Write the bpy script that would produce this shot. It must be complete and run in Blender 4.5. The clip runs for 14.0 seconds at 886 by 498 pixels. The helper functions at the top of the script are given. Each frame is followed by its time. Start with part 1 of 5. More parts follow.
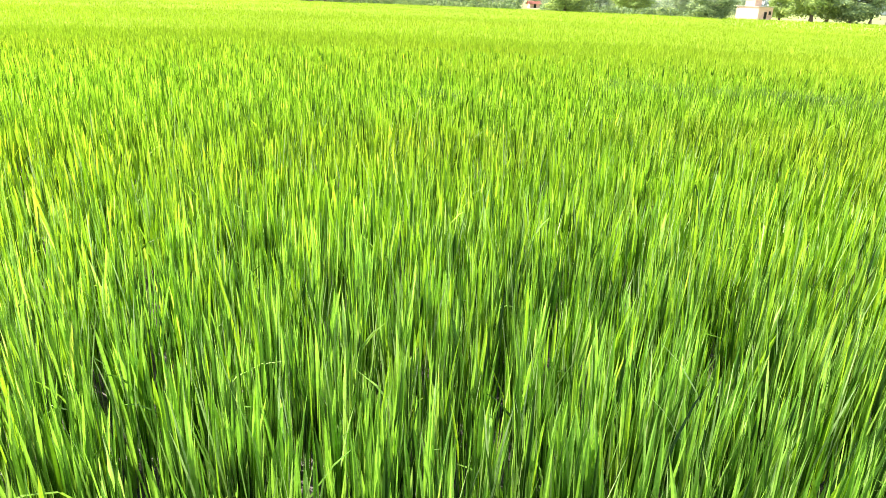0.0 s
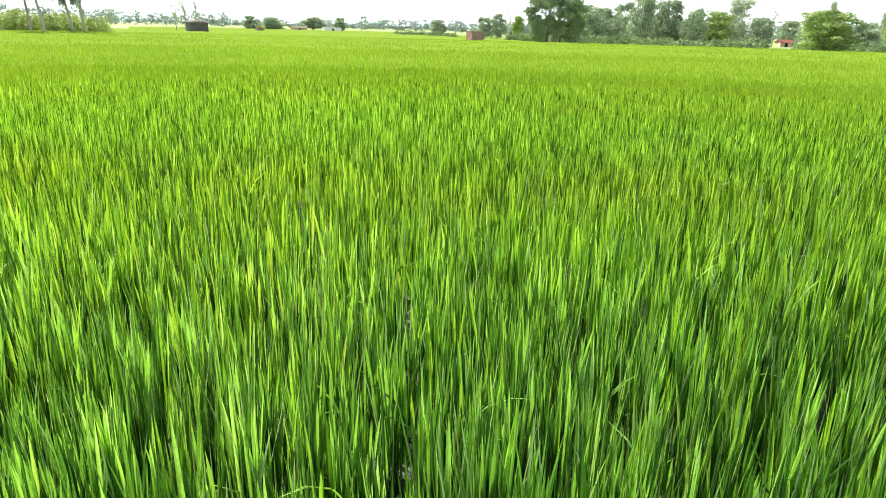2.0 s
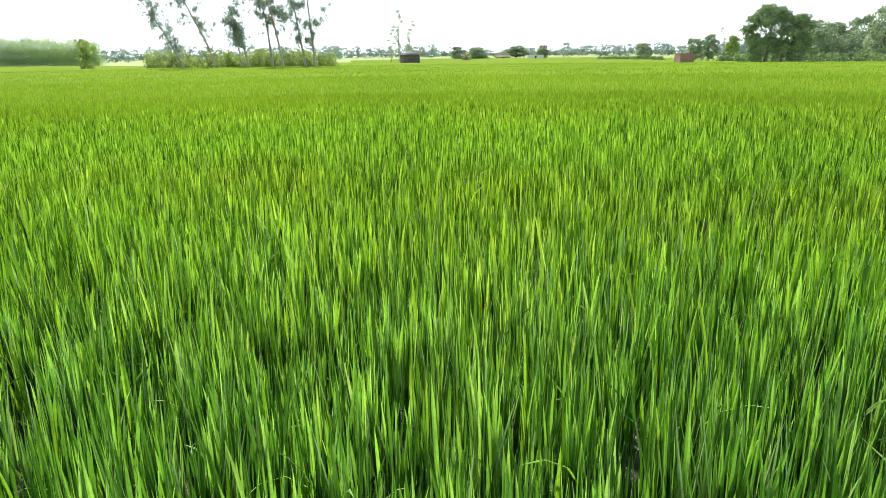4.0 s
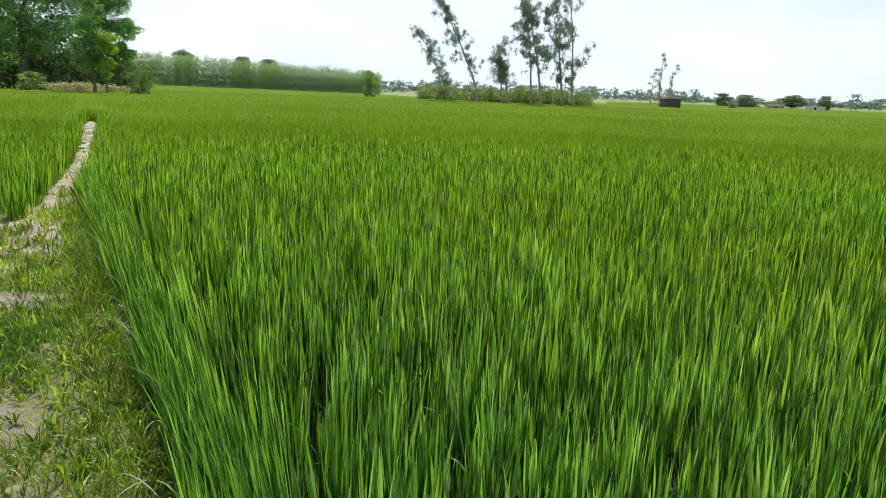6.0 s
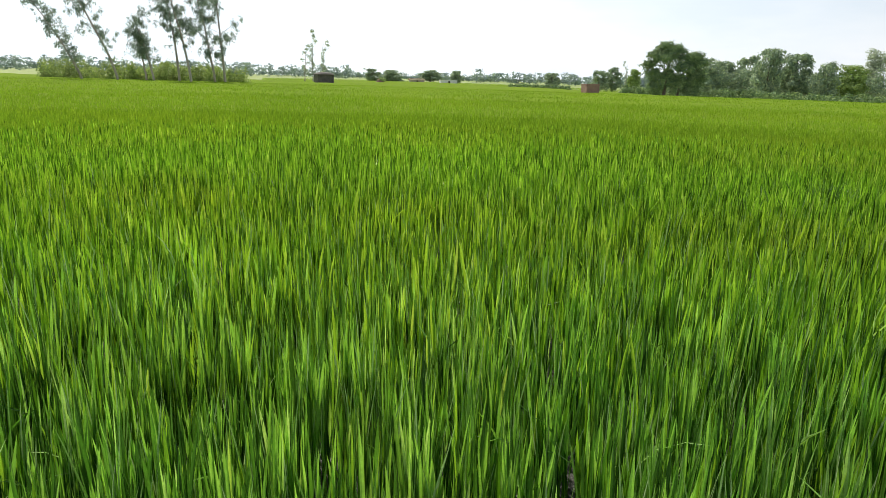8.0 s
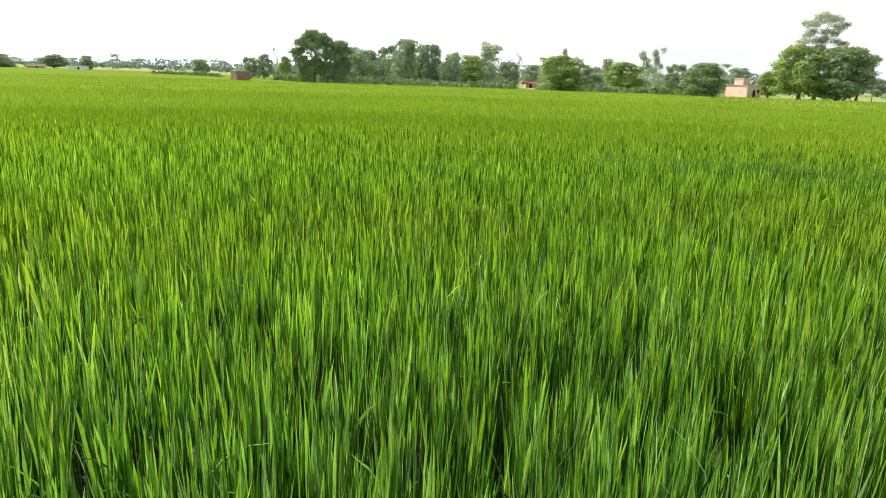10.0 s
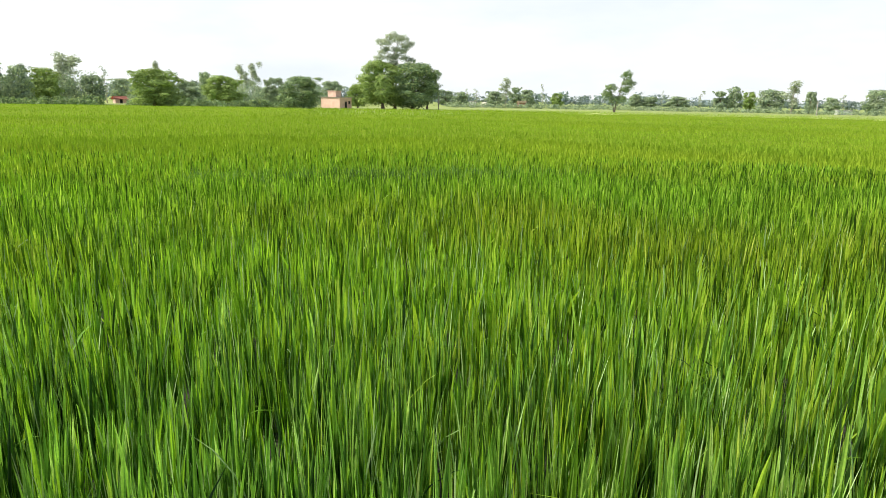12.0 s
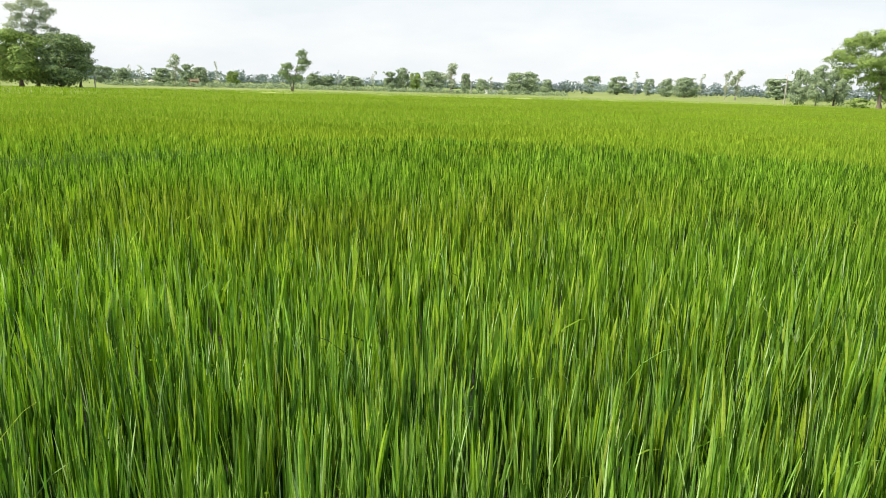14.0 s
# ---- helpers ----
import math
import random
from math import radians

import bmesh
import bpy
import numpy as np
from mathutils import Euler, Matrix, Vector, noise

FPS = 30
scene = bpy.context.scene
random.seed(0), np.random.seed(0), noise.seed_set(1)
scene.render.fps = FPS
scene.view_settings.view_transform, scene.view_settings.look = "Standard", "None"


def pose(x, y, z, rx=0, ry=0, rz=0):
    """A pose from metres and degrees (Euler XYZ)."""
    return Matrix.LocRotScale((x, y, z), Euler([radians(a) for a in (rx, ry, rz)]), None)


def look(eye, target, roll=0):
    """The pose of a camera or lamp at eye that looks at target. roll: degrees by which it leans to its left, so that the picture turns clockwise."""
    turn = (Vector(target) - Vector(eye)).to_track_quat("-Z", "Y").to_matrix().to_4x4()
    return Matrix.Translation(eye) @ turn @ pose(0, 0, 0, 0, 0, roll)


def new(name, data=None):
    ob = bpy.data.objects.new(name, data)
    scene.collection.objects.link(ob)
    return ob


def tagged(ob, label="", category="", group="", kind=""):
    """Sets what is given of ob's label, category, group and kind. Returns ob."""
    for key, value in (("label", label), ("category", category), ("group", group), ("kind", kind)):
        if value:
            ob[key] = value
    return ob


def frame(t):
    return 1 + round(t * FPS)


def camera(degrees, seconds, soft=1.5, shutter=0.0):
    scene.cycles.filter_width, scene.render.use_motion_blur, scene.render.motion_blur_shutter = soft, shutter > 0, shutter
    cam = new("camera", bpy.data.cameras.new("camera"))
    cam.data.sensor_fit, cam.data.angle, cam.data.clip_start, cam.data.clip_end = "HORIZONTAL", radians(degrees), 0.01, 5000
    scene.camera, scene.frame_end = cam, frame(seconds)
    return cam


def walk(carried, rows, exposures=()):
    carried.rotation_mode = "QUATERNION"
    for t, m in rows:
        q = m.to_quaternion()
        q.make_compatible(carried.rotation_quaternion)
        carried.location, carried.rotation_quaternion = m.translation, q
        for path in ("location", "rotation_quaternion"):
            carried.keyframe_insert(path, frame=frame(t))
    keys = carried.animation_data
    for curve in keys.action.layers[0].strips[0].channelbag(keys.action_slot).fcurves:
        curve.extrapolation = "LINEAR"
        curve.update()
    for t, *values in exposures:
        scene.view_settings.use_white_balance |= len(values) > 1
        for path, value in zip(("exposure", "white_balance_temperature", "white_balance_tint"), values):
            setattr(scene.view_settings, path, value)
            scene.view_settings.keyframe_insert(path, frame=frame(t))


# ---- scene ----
cam = camera(66.7, 14.0, soft=0.8)


def aim(x, y, z, az, pitch, roll):
    """A pose at an eye: compass bearing clockwise from +y, pitch and roll in degrees."""
    a, p = radians(az), radians(pitch)
    return look((x, y, z), (x + math.sin(a) * math.cos(p), y + math.cos(a) * math.cos(p), z + math.sin(p)), roll)


# seconds, eye, bearing, pitch, roll: held at arm's length by someone who turns on the spot
PATH = [
    (0, 0.621, -0.059, 1.935, 54.23, -20.64, 2.19),
    (0.5, 0.603, -0.029, 1.942, 51.45, -19.29, 2.49),
    (1, 0.568, 0.001, 1.943, 47.31, -18.68, 2.06),
    (1.5, 0.523, 0.044, 1.945, 42.54, -18.70, 3.22),
    (2, 0.480, 0.070, 1.956, 35.23, -18.08, 1.35),
    (2.2, 0.462, 0.071, 1.964, 32.55, -17.65, 1.53),
    (4.3, 0.193, -0.023, 1.885, 15.39, -16.21, 0.01),
    (4.5, 0.175, -0.011, 1.887, 13.04, -16.41, 0.88),
    (5, 0.106, -0.030, 1.880, 6.02, -14.22, 1.53),
    (5.5, 0.042, -0.040, 1.889, 0.52, -14.27, 1.97),
    (6, -0.000, -0.000, 1.900, -1.91, -13.15, 2.15),
    (6.5, -0.000, 0.054, 1.900, 0.12, -13.18, 1.97),
    (7, 0.062, 0.106, 1.901, 8.27, -13.82, 2.32),
    (7.5, 0.155, 0.133, 1.902, 17.91, -13.80, 2.39),
    (8, 0.230, 0.174, 1.878, 25.93, -14.16, 1.64),
    (8.2, 0.265, 0.152, 1.893, 28.16, -14.49, 2.33),
    (10.3, 0.711, -0.098, 1.919, 58.26, -13.80, 1.45),
    (10.5, 0.726, -0.143, 1.916, 60.84, -13.42, 1.31),
    (11, 0.756, -0.273, 1.921, 67.42, -13.85, 0.68),
    (11.5, 0.789, -0.380, 1.934, 78.00, -13.03, 0.21),
    (12, 0.806, -0.475, 1.928, 85.92, -12.51, 0.99),
    (12.5, 0.839, -0.581, 1.938, 90.10, -12.21, 1.39),
    (13, 0.906, -0.693, 1.925, 94.36, -13.16, 1.77),
    (13.5, 0.934, -0.813, 1.938, 103.93, -13.31, 1.46),
    (14, 0.925, -0.803, 1.917, 112.25, -13.64, 1.53)
]
EXPOSURE = [(0.0, 1.79, 7100, 14), (1.0, 1.53, 6950, 13), (1.5, 1.27, 6750, 11), (2.2, 1.02, 6500, 10), (4.3, 0.6, 6350, 10), (5.0, 0.22, 6220, 10), (6.5, -0.2, 6250, 10), (7.5, -0.08, 6450, 10), (8.2, 0.15, 6650, 10), (10.3, 0.50, 6850, 10), (11.0, 0.44, 6850, 10), (11.5, 0.48, 6850, 10), (12.5, 0.33, 6800, 10), (13.5, 0.28, 6850, 10), (14.0, 0.32, 6850, 10)]
walk(cam, [(t, aim(*row)) for t, *row in PATH], EXPOSURE)

# ---------------------------------------------------------------- light
SUN_AZ, SUN_EL = 357.0, 52.0
world = bpy.data.worlds.new("sky")
world.use_nodes = True
scene.world = world
wn, wl = world.node_tree.nodes, world.node_tree.links
sky = wn.new("ShaderNodeTexSky")
sky.sky_type, sky.sun_disc = "NISHITA", False
sky.sun_elevation, sky.sun_rotation = radians(SUN_EL), radians(SUN_AZ)
sky.air_density, sky.dust_density, sky.ozone_density = 1.0, 1.0, 1.0
back = wn["Background"]
back.inputs["Strength"].default_value = 0.12
# a white summer veil over the sky, thick towards the horizon, with soft cloud in it
co, sep = wn.new("ShaderNodeTexCoord"), wn.new("ShaderNodeSeparateXYZ")
wl.new(co.outputs["Generated"], sep.inputs[0])
veil = wn.new("ShaderNodeMapRange")
veil.inputs["From Min"].default_value, veil.inputs["From Max"].default_value = 0.0, 0.7
veil.inputs["To Min"].default_value, veil.inputs["To Max"].default_value = 0.95, 0.15
wl.new(sep.outputs["Z"], veil.inputs["Value"])
cloud = wn.new("ShaderNodeTexNoise")
cloud.inputs["Scale"].default_value, cloud.inputs["Detail"].default_value, cloud.inputs["Roughness"].default_value = 2.2, 5, 0.55
stretch = wn.new("ShaderNodeMapping")
stretch.inputs["Scale"].default_value = (1, 1, 3.5)
wl.new(co.outputs["Generated"], stretch.inputs["Vector"])
wl.new(stretch.outputs[0], cloud.inputs["Vector"])
tone = wn.new("ShaderNodeValToRGB")
tone.color_ramp.elements[0].position, tone.color_ramp.elements[0].color = 0.38, (6.2, 6.9, 7.7, 1)
tone.color_ramp.elements[1].position, tone.color_ramp.elements[1].color = 0.62, (7.6, 7.9, 8.35, 1)
wl.new(cloud.outputs[0], tone.inputs[0])
haze = wn.new("ShaderNodeMix")
haze.data_type = "RGBA"
wl.new(veil.outputs[0], haze.inputs["Factor"])
wl.new(sky.outputs[0], haze.inputs[6])
# the veil is set brighter about one fixed bearing on the sun's side
toward, side = wn.new("ShaderNodeVectorMath"), wn.new("ShaderNodeMapRange")
toward.operation = "DOT_PRODUCT"
toward.inputs[1].default_value = (math.sin(radians(345)), math.cos(radians(345)), 0.0)
wl.new(co.outputs["Generated"], toward.inputs[0])
side.inputs["From Min"].default_value, side.inputs["From Max"].default_value = 0.1, 0.9
side.inputs["To Min"].default_value, side.inputs["To Max"].default_value = 0.89, 1.38
wl.new(toward.outputs["Value"], side.inputs["Value"])
bright = wn.new("ShaderNodeVectorMath")
bright.operation = "SCALE"
wl.new(tone.outputs[0], bright.inputs[0])
wl.new(side.outputs[0], bright.inputs["Scale"])
wl.new(bright.outputs[0], haze.inputs[7])
wl.new(haze.outputs[2], back.inputs["Color"])

sun_data = bpy.data.lights.new("sun", "SUN")
sun_data.energy, sun_data.angle, sun_data.color = 5.0, radians(1.0), (1.0, 0.95, 0.85)
sun = new("sun", sun_data)
sd = Vector((math.sin(radians(SUN_AZ)) * math.cos(radians(SUN_EL)), math.cos(radians(SUN_AZ)) * math.cos(radians(SUN_EL)), math.sin(radians(SUN_EL))))
sun.matrix_world = look(sd * 100, (0, 0, 0))


# ---------------------------------------------------------------- materials
def node_mat(name):
    m = bpy.data.materials.new(name)
    m.use_nodes = True
    n = m.node_tree.nodes
    return m, n, m.node_tree.links, n["Principled BSDF"]


def ramp(n, stops):
    r = n.new("ShaderNodeValToRGB")
    while len(r.color_ramp.elements) < len(stops):
        r.color_ramp.elements.new(0.5)
    for e, (p, c) in zip(r.color_ramp.elements, stops):
        e.position, e.color = p, (*c, 1)
    return r


def noise_node(n, l, scale, detail=4, rough=0.6, stretch=None):
    t = n.new("ShaderNodeNewGeometry")
    x = n.new("ShaderNodeTexNoise")
    x.inputs["Scale"].default_value, x.inputs["Detail"].default_value, x.inputs["Roughness"].default_value = scale, detail, rough
    if stretch:
        mp = n.new("ShaderNodeMapping")
        mp.inputs["Scale"].default_value = stretch
        l.new(t.outputs["Position"], mp.inputs["Vector"])
        l.new(mp.outputs[0], x.inputs["Vector"])
    else:
        l.new(t.outputs["Position"], x.inputs["Vector"])
    return x


def mix(n, l, kind, fac, a, b):
    m = n.new("ShaderNodeMix")
    m.data_type, m.blend_type = "RGBA", kind
    for sock, v in ((m.inputs["Factor"], fac), (m.inputs[6], a), (m.inputs[7], b)):
        if isinstance(v, (int, float)):
            sock.default_value = v
        elif isinstance(v, tuple):
            sock.default_value = (*v, 1)
        else:
            l.new(v, sock)
    return m.outputs[2]


def leaf_mat(name, stops, patch=(0.7, 1.25), patch_scale=0.25, gloss=0.45, spec=0.4, sheer=0.35, glow=(1.35, 1.45, 0.7), tint=None, tint_scale=0.12, mid_range=(0.9, 1.1)):
    """Thin foliage: a colour for each leaf, drifting over the plant, glossy above and lit through from behind."""
    m, n, l, p = node_mat(name)
    g = n.new("ShaderNodeNewGeometry")
    r = ramp(n, stops)
    l.new(g.outputs["Random Per Island"], r.inputs[0])
    big = noise_node(n, l, patch_scale, 3)
    pr = ramp(n, [(0.3, (patch[0],) * 3), (0.7, (patch[1],) * 3)])
    l.new(big.outputs[0], pr.inputs[0])
    col = mix(n, l, "MULTIPLY", 1.0, r.outputs[0], pr.outputs[0])
    if tint:
        tn = noise_node(n, l, tint_scale, 3)
        tr = ramp(n, [(0.48, (0, 0, 0)), (0.68, (1, 1, 1))])
        l.new(tn.outputs[0], tr.inputs[0])
        col = mix(n, l, "MULTIPLY", tr.outputs[0], col, tint)
    mid = noise_node(n, l, 3.5, 3)
    mr = ramp(n, [(0.35, (mid_range[0],) * 3), (0.65, (mid_range[1],) * 3)])
    l.new(mid.outputs[0], mr.inputs[0])
    col = mix(n, l, "MULTIPLY", 1.0, col, mr.outputs[0])
    fine = noise_node(n, l, 60, 2)
    fr = ramp(n, [(0.3, (0.85,) * 3), (0.7, (1.12,) * 3)])
    l.new(fine.outputs[0], fr.inputs[0])
    col = mix(n, l, "MULTIPLY", 1.0, col, fr.outputs[0])
    l.new(col, p.inputs["Base Color"])
    p.inputs["Roughness"].default_value, p.inputs["Specular IOR Level"].default_value = gloss, spec
    tl = n.new("ShaderNodeBsdfTranslucent")
    l.new(mix(n, l, "MULTIPLY", 1.0, col, glow), tl.inputs["Color"])
    ms = n.new("ShaderNodeMixShader")
    ms.inputs[0].default_value = sheer
    l.new(p.outputs[0], ms.inputs[1])
    l.new(tl.outputs[0], ms.inputs[2])
    l.new(ms.outputs[0], n["Material Output"].inputs["Surface"])
    return m


def rough_mat(name, a, b, scale, fine=30.0, rough=0.85, bump=0.4, c=None, stretch=None, metal=0.0, spec=0.3):
    """A rough solid: two colours in patches, fine grain over them, and relief."""
    m, n, l, p = node_mat(name)
    big = noise_node(n, l, scale, 6, 0.65, stretch)
    stops = [(0.35, a), (0.65, b)] + ([(0.8, c)] if c else [])
    r = ramp(n, stops)
    l.new(big.outputs[0], r.inputs[0])
    fn = noise_node(n, l, fine, 5, 0.7, stretch)
    fr = ramp(n, [(0.25, (0.7,) * 3), (0.75, (1.25,) * 3)])
    l.new(fn.outputs[0], fr.inputs[0])
    l.new(mix(n, l, "MULTIPLY", 1.0, r.outputs[0], fr.outputs[0]), p.inputs["Base Color"])
    p.inputs["Roughness"].default_value, p.inputs["Metallic"].default_value = rough, metal
    p.inputs["Specular IOR Level"].default_value = spec
    bp = n.new("ShaderNodeBump")
    bp.inputs["Strength"].default_value, bp.inputs["Distance"].default_value = bump, 0.05
    l.new(fn.outputs[0], bp.inputs["Height"])
    l.new(bp.outputs[0], p.inputs["Normal"])
    return m


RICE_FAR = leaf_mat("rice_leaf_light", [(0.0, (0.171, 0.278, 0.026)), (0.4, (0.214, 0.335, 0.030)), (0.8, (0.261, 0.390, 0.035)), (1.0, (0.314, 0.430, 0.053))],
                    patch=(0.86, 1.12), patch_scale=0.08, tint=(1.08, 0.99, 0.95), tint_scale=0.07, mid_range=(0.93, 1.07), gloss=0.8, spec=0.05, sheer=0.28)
# darkest stops and mid_range of the next two stand in for shaded gaps
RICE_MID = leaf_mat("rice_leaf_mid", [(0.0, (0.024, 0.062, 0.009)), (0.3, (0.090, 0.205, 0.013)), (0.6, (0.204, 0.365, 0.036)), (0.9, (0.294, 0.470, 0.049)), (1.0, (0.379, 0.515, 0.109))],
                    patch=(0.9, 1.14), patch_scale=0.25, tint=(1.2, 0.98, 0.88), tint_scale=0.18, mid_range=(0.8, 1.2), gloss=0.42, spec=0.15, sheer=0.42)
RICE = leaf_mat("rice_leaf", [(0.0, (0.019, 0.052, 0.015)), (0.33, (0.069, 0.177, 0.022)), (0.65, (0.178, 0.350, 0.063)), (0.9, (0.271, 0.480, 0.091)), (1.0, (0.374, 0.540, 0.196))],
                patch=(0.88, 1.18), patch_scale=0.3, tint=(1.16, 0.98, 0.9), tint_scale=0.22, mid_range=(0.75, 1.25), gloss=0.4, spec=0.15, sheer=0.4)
# paleness painted in for sky and sun glints on thin glossy leaves
GLINT_LEAF = leaf_mat("glint_rice_leaf", [(0.0, (0.110, 0.250, 0.035)), (0.5, (0.230, 0.420, 0.080)), (1.0, (0.460, 0.600, 0.290))], gloss=0.3, spec=0.6, sheer=0.15, glow=(1.1, 1.2, 0.8))
PALE_LEAF = leaf_mat("pale_leaf", [(0.0, (0.25, 0.40, 0.20)), (1.0, (0.42, 0.52, 0.34))], gloss=0.45)
GRASS = leaf_mat("bund_grass", [(0.0, (0.072, 0.153, 0.011)), (0.45, (0.207, 0.343, 0.023)), (0.8, (0.400, 0.510, 0.041)), (0.95, (0.631, 0.616, 0.098)), (1.0, (0.750, 0.687, 0.227))], patch_scale=1.2, mid_range=(0.6, 1.25), sheer=0.25)
FARGRASS = leaf_mat("meadow_grass", [(0.0, (0.220, 0.345, 0.050)), (0.6, (0.310, 0.430, 0.075)), (1.0, (0.410, 0.490, 0.130))], patch_scale=0.06, gloss=0.6, spec=0.1)
# own dark green, lightened and blued a little to carry haze
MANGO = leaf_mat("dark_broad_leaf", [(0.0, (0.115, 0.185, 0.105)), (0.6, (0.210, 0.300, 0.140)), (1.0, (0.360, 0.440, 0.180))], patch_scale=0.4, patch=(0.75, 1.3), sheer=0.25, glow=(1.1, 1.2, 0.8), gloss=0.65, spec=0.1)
# extra blue in the grove's leaves stands in for haze
GROVE = leaf_mat("grove_leaf", [(0.0, (0.130, 0.245, 0.130)), (0.6, (0.280, 0.450, 0.210)), (1.0, (0.480, 0.630, 0.260))], patch_scale=0.3, patch=(0.55, 1.5), sheer=0.6, glow=(1.25, 1.35, 0.75), gloss=0.65, spec=0.1)
# lightened and blued so that the haze sits in the leaf colour
HAZED_NEEM = leaf_mat("hazed_grey_green_leaf", [(0.0, (0.190, 0.265, 0.185)), (0.6, (0.310, 0.395, 0.250)), (1.0, (0.460, 0.525, 0.300))], patch_scale=0.4, patch=(0.8, 1.25), sheer=0.28, glow=(1.05, 1.1, 0.9), gloss=0.65, spec=0.1)
SAPLING = leaf_mat("sapling_leaf", [(0.0, (0.220, 0.330, 0.070)), (0.6, (0.380, 0.520, 0.100)), (1.0, (0.560, 0.660, 0.140))], patch_scale=0.8, sheer=0.6, glow=(1.25, 1.3, 0.7), gloss=0.65, spec=0.1)
# light green, greyed slightly with haze in the colour
ASH = leaf_mat("light_green_leaf", [(0.0, (0.165, 0.255, 0.090)), (0.6, (0.270, 0.375, 0.115)), (1.0, (0.400, 0.490, 0.155))], patch_scale=0.4, sheer=0.28, glow=(1.25, 1.3, 0.75), gloss=0.65, spec=0.1)
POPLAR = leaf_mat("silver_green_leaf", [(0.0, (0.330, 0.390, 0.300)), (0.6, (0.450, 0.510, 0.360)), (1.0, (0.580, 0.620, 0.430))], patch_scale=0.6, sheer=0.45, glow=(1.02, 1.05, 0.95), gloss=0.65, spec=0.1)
EUC = leaf_mat("eucalyptus_leaf", [(0.0, (0.149, 0.207, 0.180)), (0.6, (0.241, 0.305, 0.246)), (1.0, (0.368, 0.414, 0.324))], patch_scale=0.7, sheer=0.45, glow=(1.05, 1.1, 0.9), gloss=0.65, spec=0.1)
CANE = leaf_mat("cane_leaf", [(0.0, (0.204, 0.282, 0.103)), (0.6, (0.312, 0.397, 0.144)), (1.0, (0.492, 0.529, 0.218))], patch_scale=0.3, sheer=0.45, glow=(1.15, 1.2, 0.8), gloss=0.65, spec=0.1)
# pale, narrow palette: haze over the plantation is put into the leaves
HAZED_PLANTATION = leaf_mat("hazed_plantation_leaf", [(0.0, (0.27, 0.36, 0.24)), (0.6, (0.32, 0.41, 0.27)), (1.0, (0.38, 0.46, 0.30))], patch=(0.9, 1.1), patch_scale=0.2, sheer=0.5, gloss=0.65, spec=0.1)
DRYBRUSH = leaf_mat("dry_brush", [(0.0, (0.300, 0.348, 0.128)), (0.5, (0.450, 0.392, 0.240)), (1.0, (0.690, 0.551, 0.416))], patch_scale=0.6)
WEED = leaf_mat("weed_leaf", [(0.0, (0.07, 0.15, 0.028)), (0.7, (0.125, 0.245, 0.035)), (1.0, (0.20, 0.33, 0.05))], patch_scale=0.6)
# blue-grey of distant haze is mixed into this leaf colour
HAZED_FAR_LEAF = leaf_mat("hazed_distant_leaf", [(0.0, (0.20, 0.26, 0.30)), (0.6, (0.25, 0.315, 0.35)), (1.0, (0.31, 0.365, 0.39))], patch_scale=0.05, gloss=0.65, spec=0.1)
BARK = rough_mat("bark", (0.13, 0.10, 0.075), (0.22, 0.18, 0.14), 2.0, 14, stretch=(1, 1, 0.25))
PALEBARK = rough_mat("pale_bark", (0.30, 0.26, 0.21), (0.48, 0.43, 0.37), 1.5, 10, stretch=(1, 1, 0.3))
EARTH = rough_mat("field_ground", (0.19, 0.25, 0.06), (0.27, 0.32, 0.10), 0.05, 6.0, c=(0.35, 0.38, 0.14))
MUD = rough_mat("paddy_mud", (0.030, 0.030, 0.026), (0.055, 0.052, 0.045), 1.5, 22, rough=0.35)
CLAY = rough_mat("bund_clay", (0.36, 0.31, 0.18), (0.68, 0.60, 0.45), 2.4, 24, bump=0.8, c=(0.86, 0.79, 0.65))
VERGE = rough_mat("trodden_soil", (0.19, 0.20, 0.07), (0.32, 0.29, 0.15), 2.2, 26, bump=0.7, c=(0.50, 0.44, 0.29))
CLOD = rough_mat("dry_clay", (0.60, 0.53, 0.41), (0.82, 0.75, 0.62), 3.0, 30, bump=0.6)
BARE_CLAY = rough_mat("bare_trodden_clay", (0.29, 0.25, 0.16), (0.50, 0.44, 0.31), 4.0, 34, bump=0.9, c=(0.62, 0.56, 0.43))
RIDGE = rough_mat("grassy_ridge", (0.30, 0.40, 0.09), (0.44, 0.50, 0.18), 0.12, 12, c=(0.58, 0.56, 0.32))
# kept darker than the leaves for the self-shade a smooth sheet lacks
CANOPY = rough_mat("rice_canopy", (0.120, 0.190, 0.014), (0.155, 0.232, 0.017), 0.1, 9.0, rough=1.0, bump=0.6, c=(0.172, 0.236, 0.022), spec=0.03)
BRICK = rough_mat("old_brick", (0.26, 0.155, 0.12), (0.36, 0.225, 0.175), 1.2, 16)
MUDBRICK = rough_mat("mud_brick", (0.10, 0.09, 0.08), (0.17, 0.15, 0.13), 1.2, 16)
PLASTER = rough_mat("salmon_plaster", (0.66, 0.43, 0.35), (0.77, 0.55, 0.46), 0.9, 10)
WHITEWASH = rough_mat("whitewash", (0.70, 0.70, 0.68), (0.82, 0.82, 0.80), 0.7, 8)
ROOFTILE = rough_mat("roof_tile", (0.36, 0.13, 0.10), (0.50, 0.21, 0.16), 1.5, 18)
CONCRETE = rough_mat("roof_concrete", (0.36, 0.33, 0.30), (0.48, 0.45, 0.41), 0.8, 9)
THATCH = rough_mat("thatch", (0.30, 0.25, 0.15), (0.45, 0.38, 0.25), 2.0, 30, stretch=(1, 1, 4))
STRAW = rough_mat("straw", (0.50, 0.48, 0.38), (0.66, 0.63, 0.52), 2.0, 30)
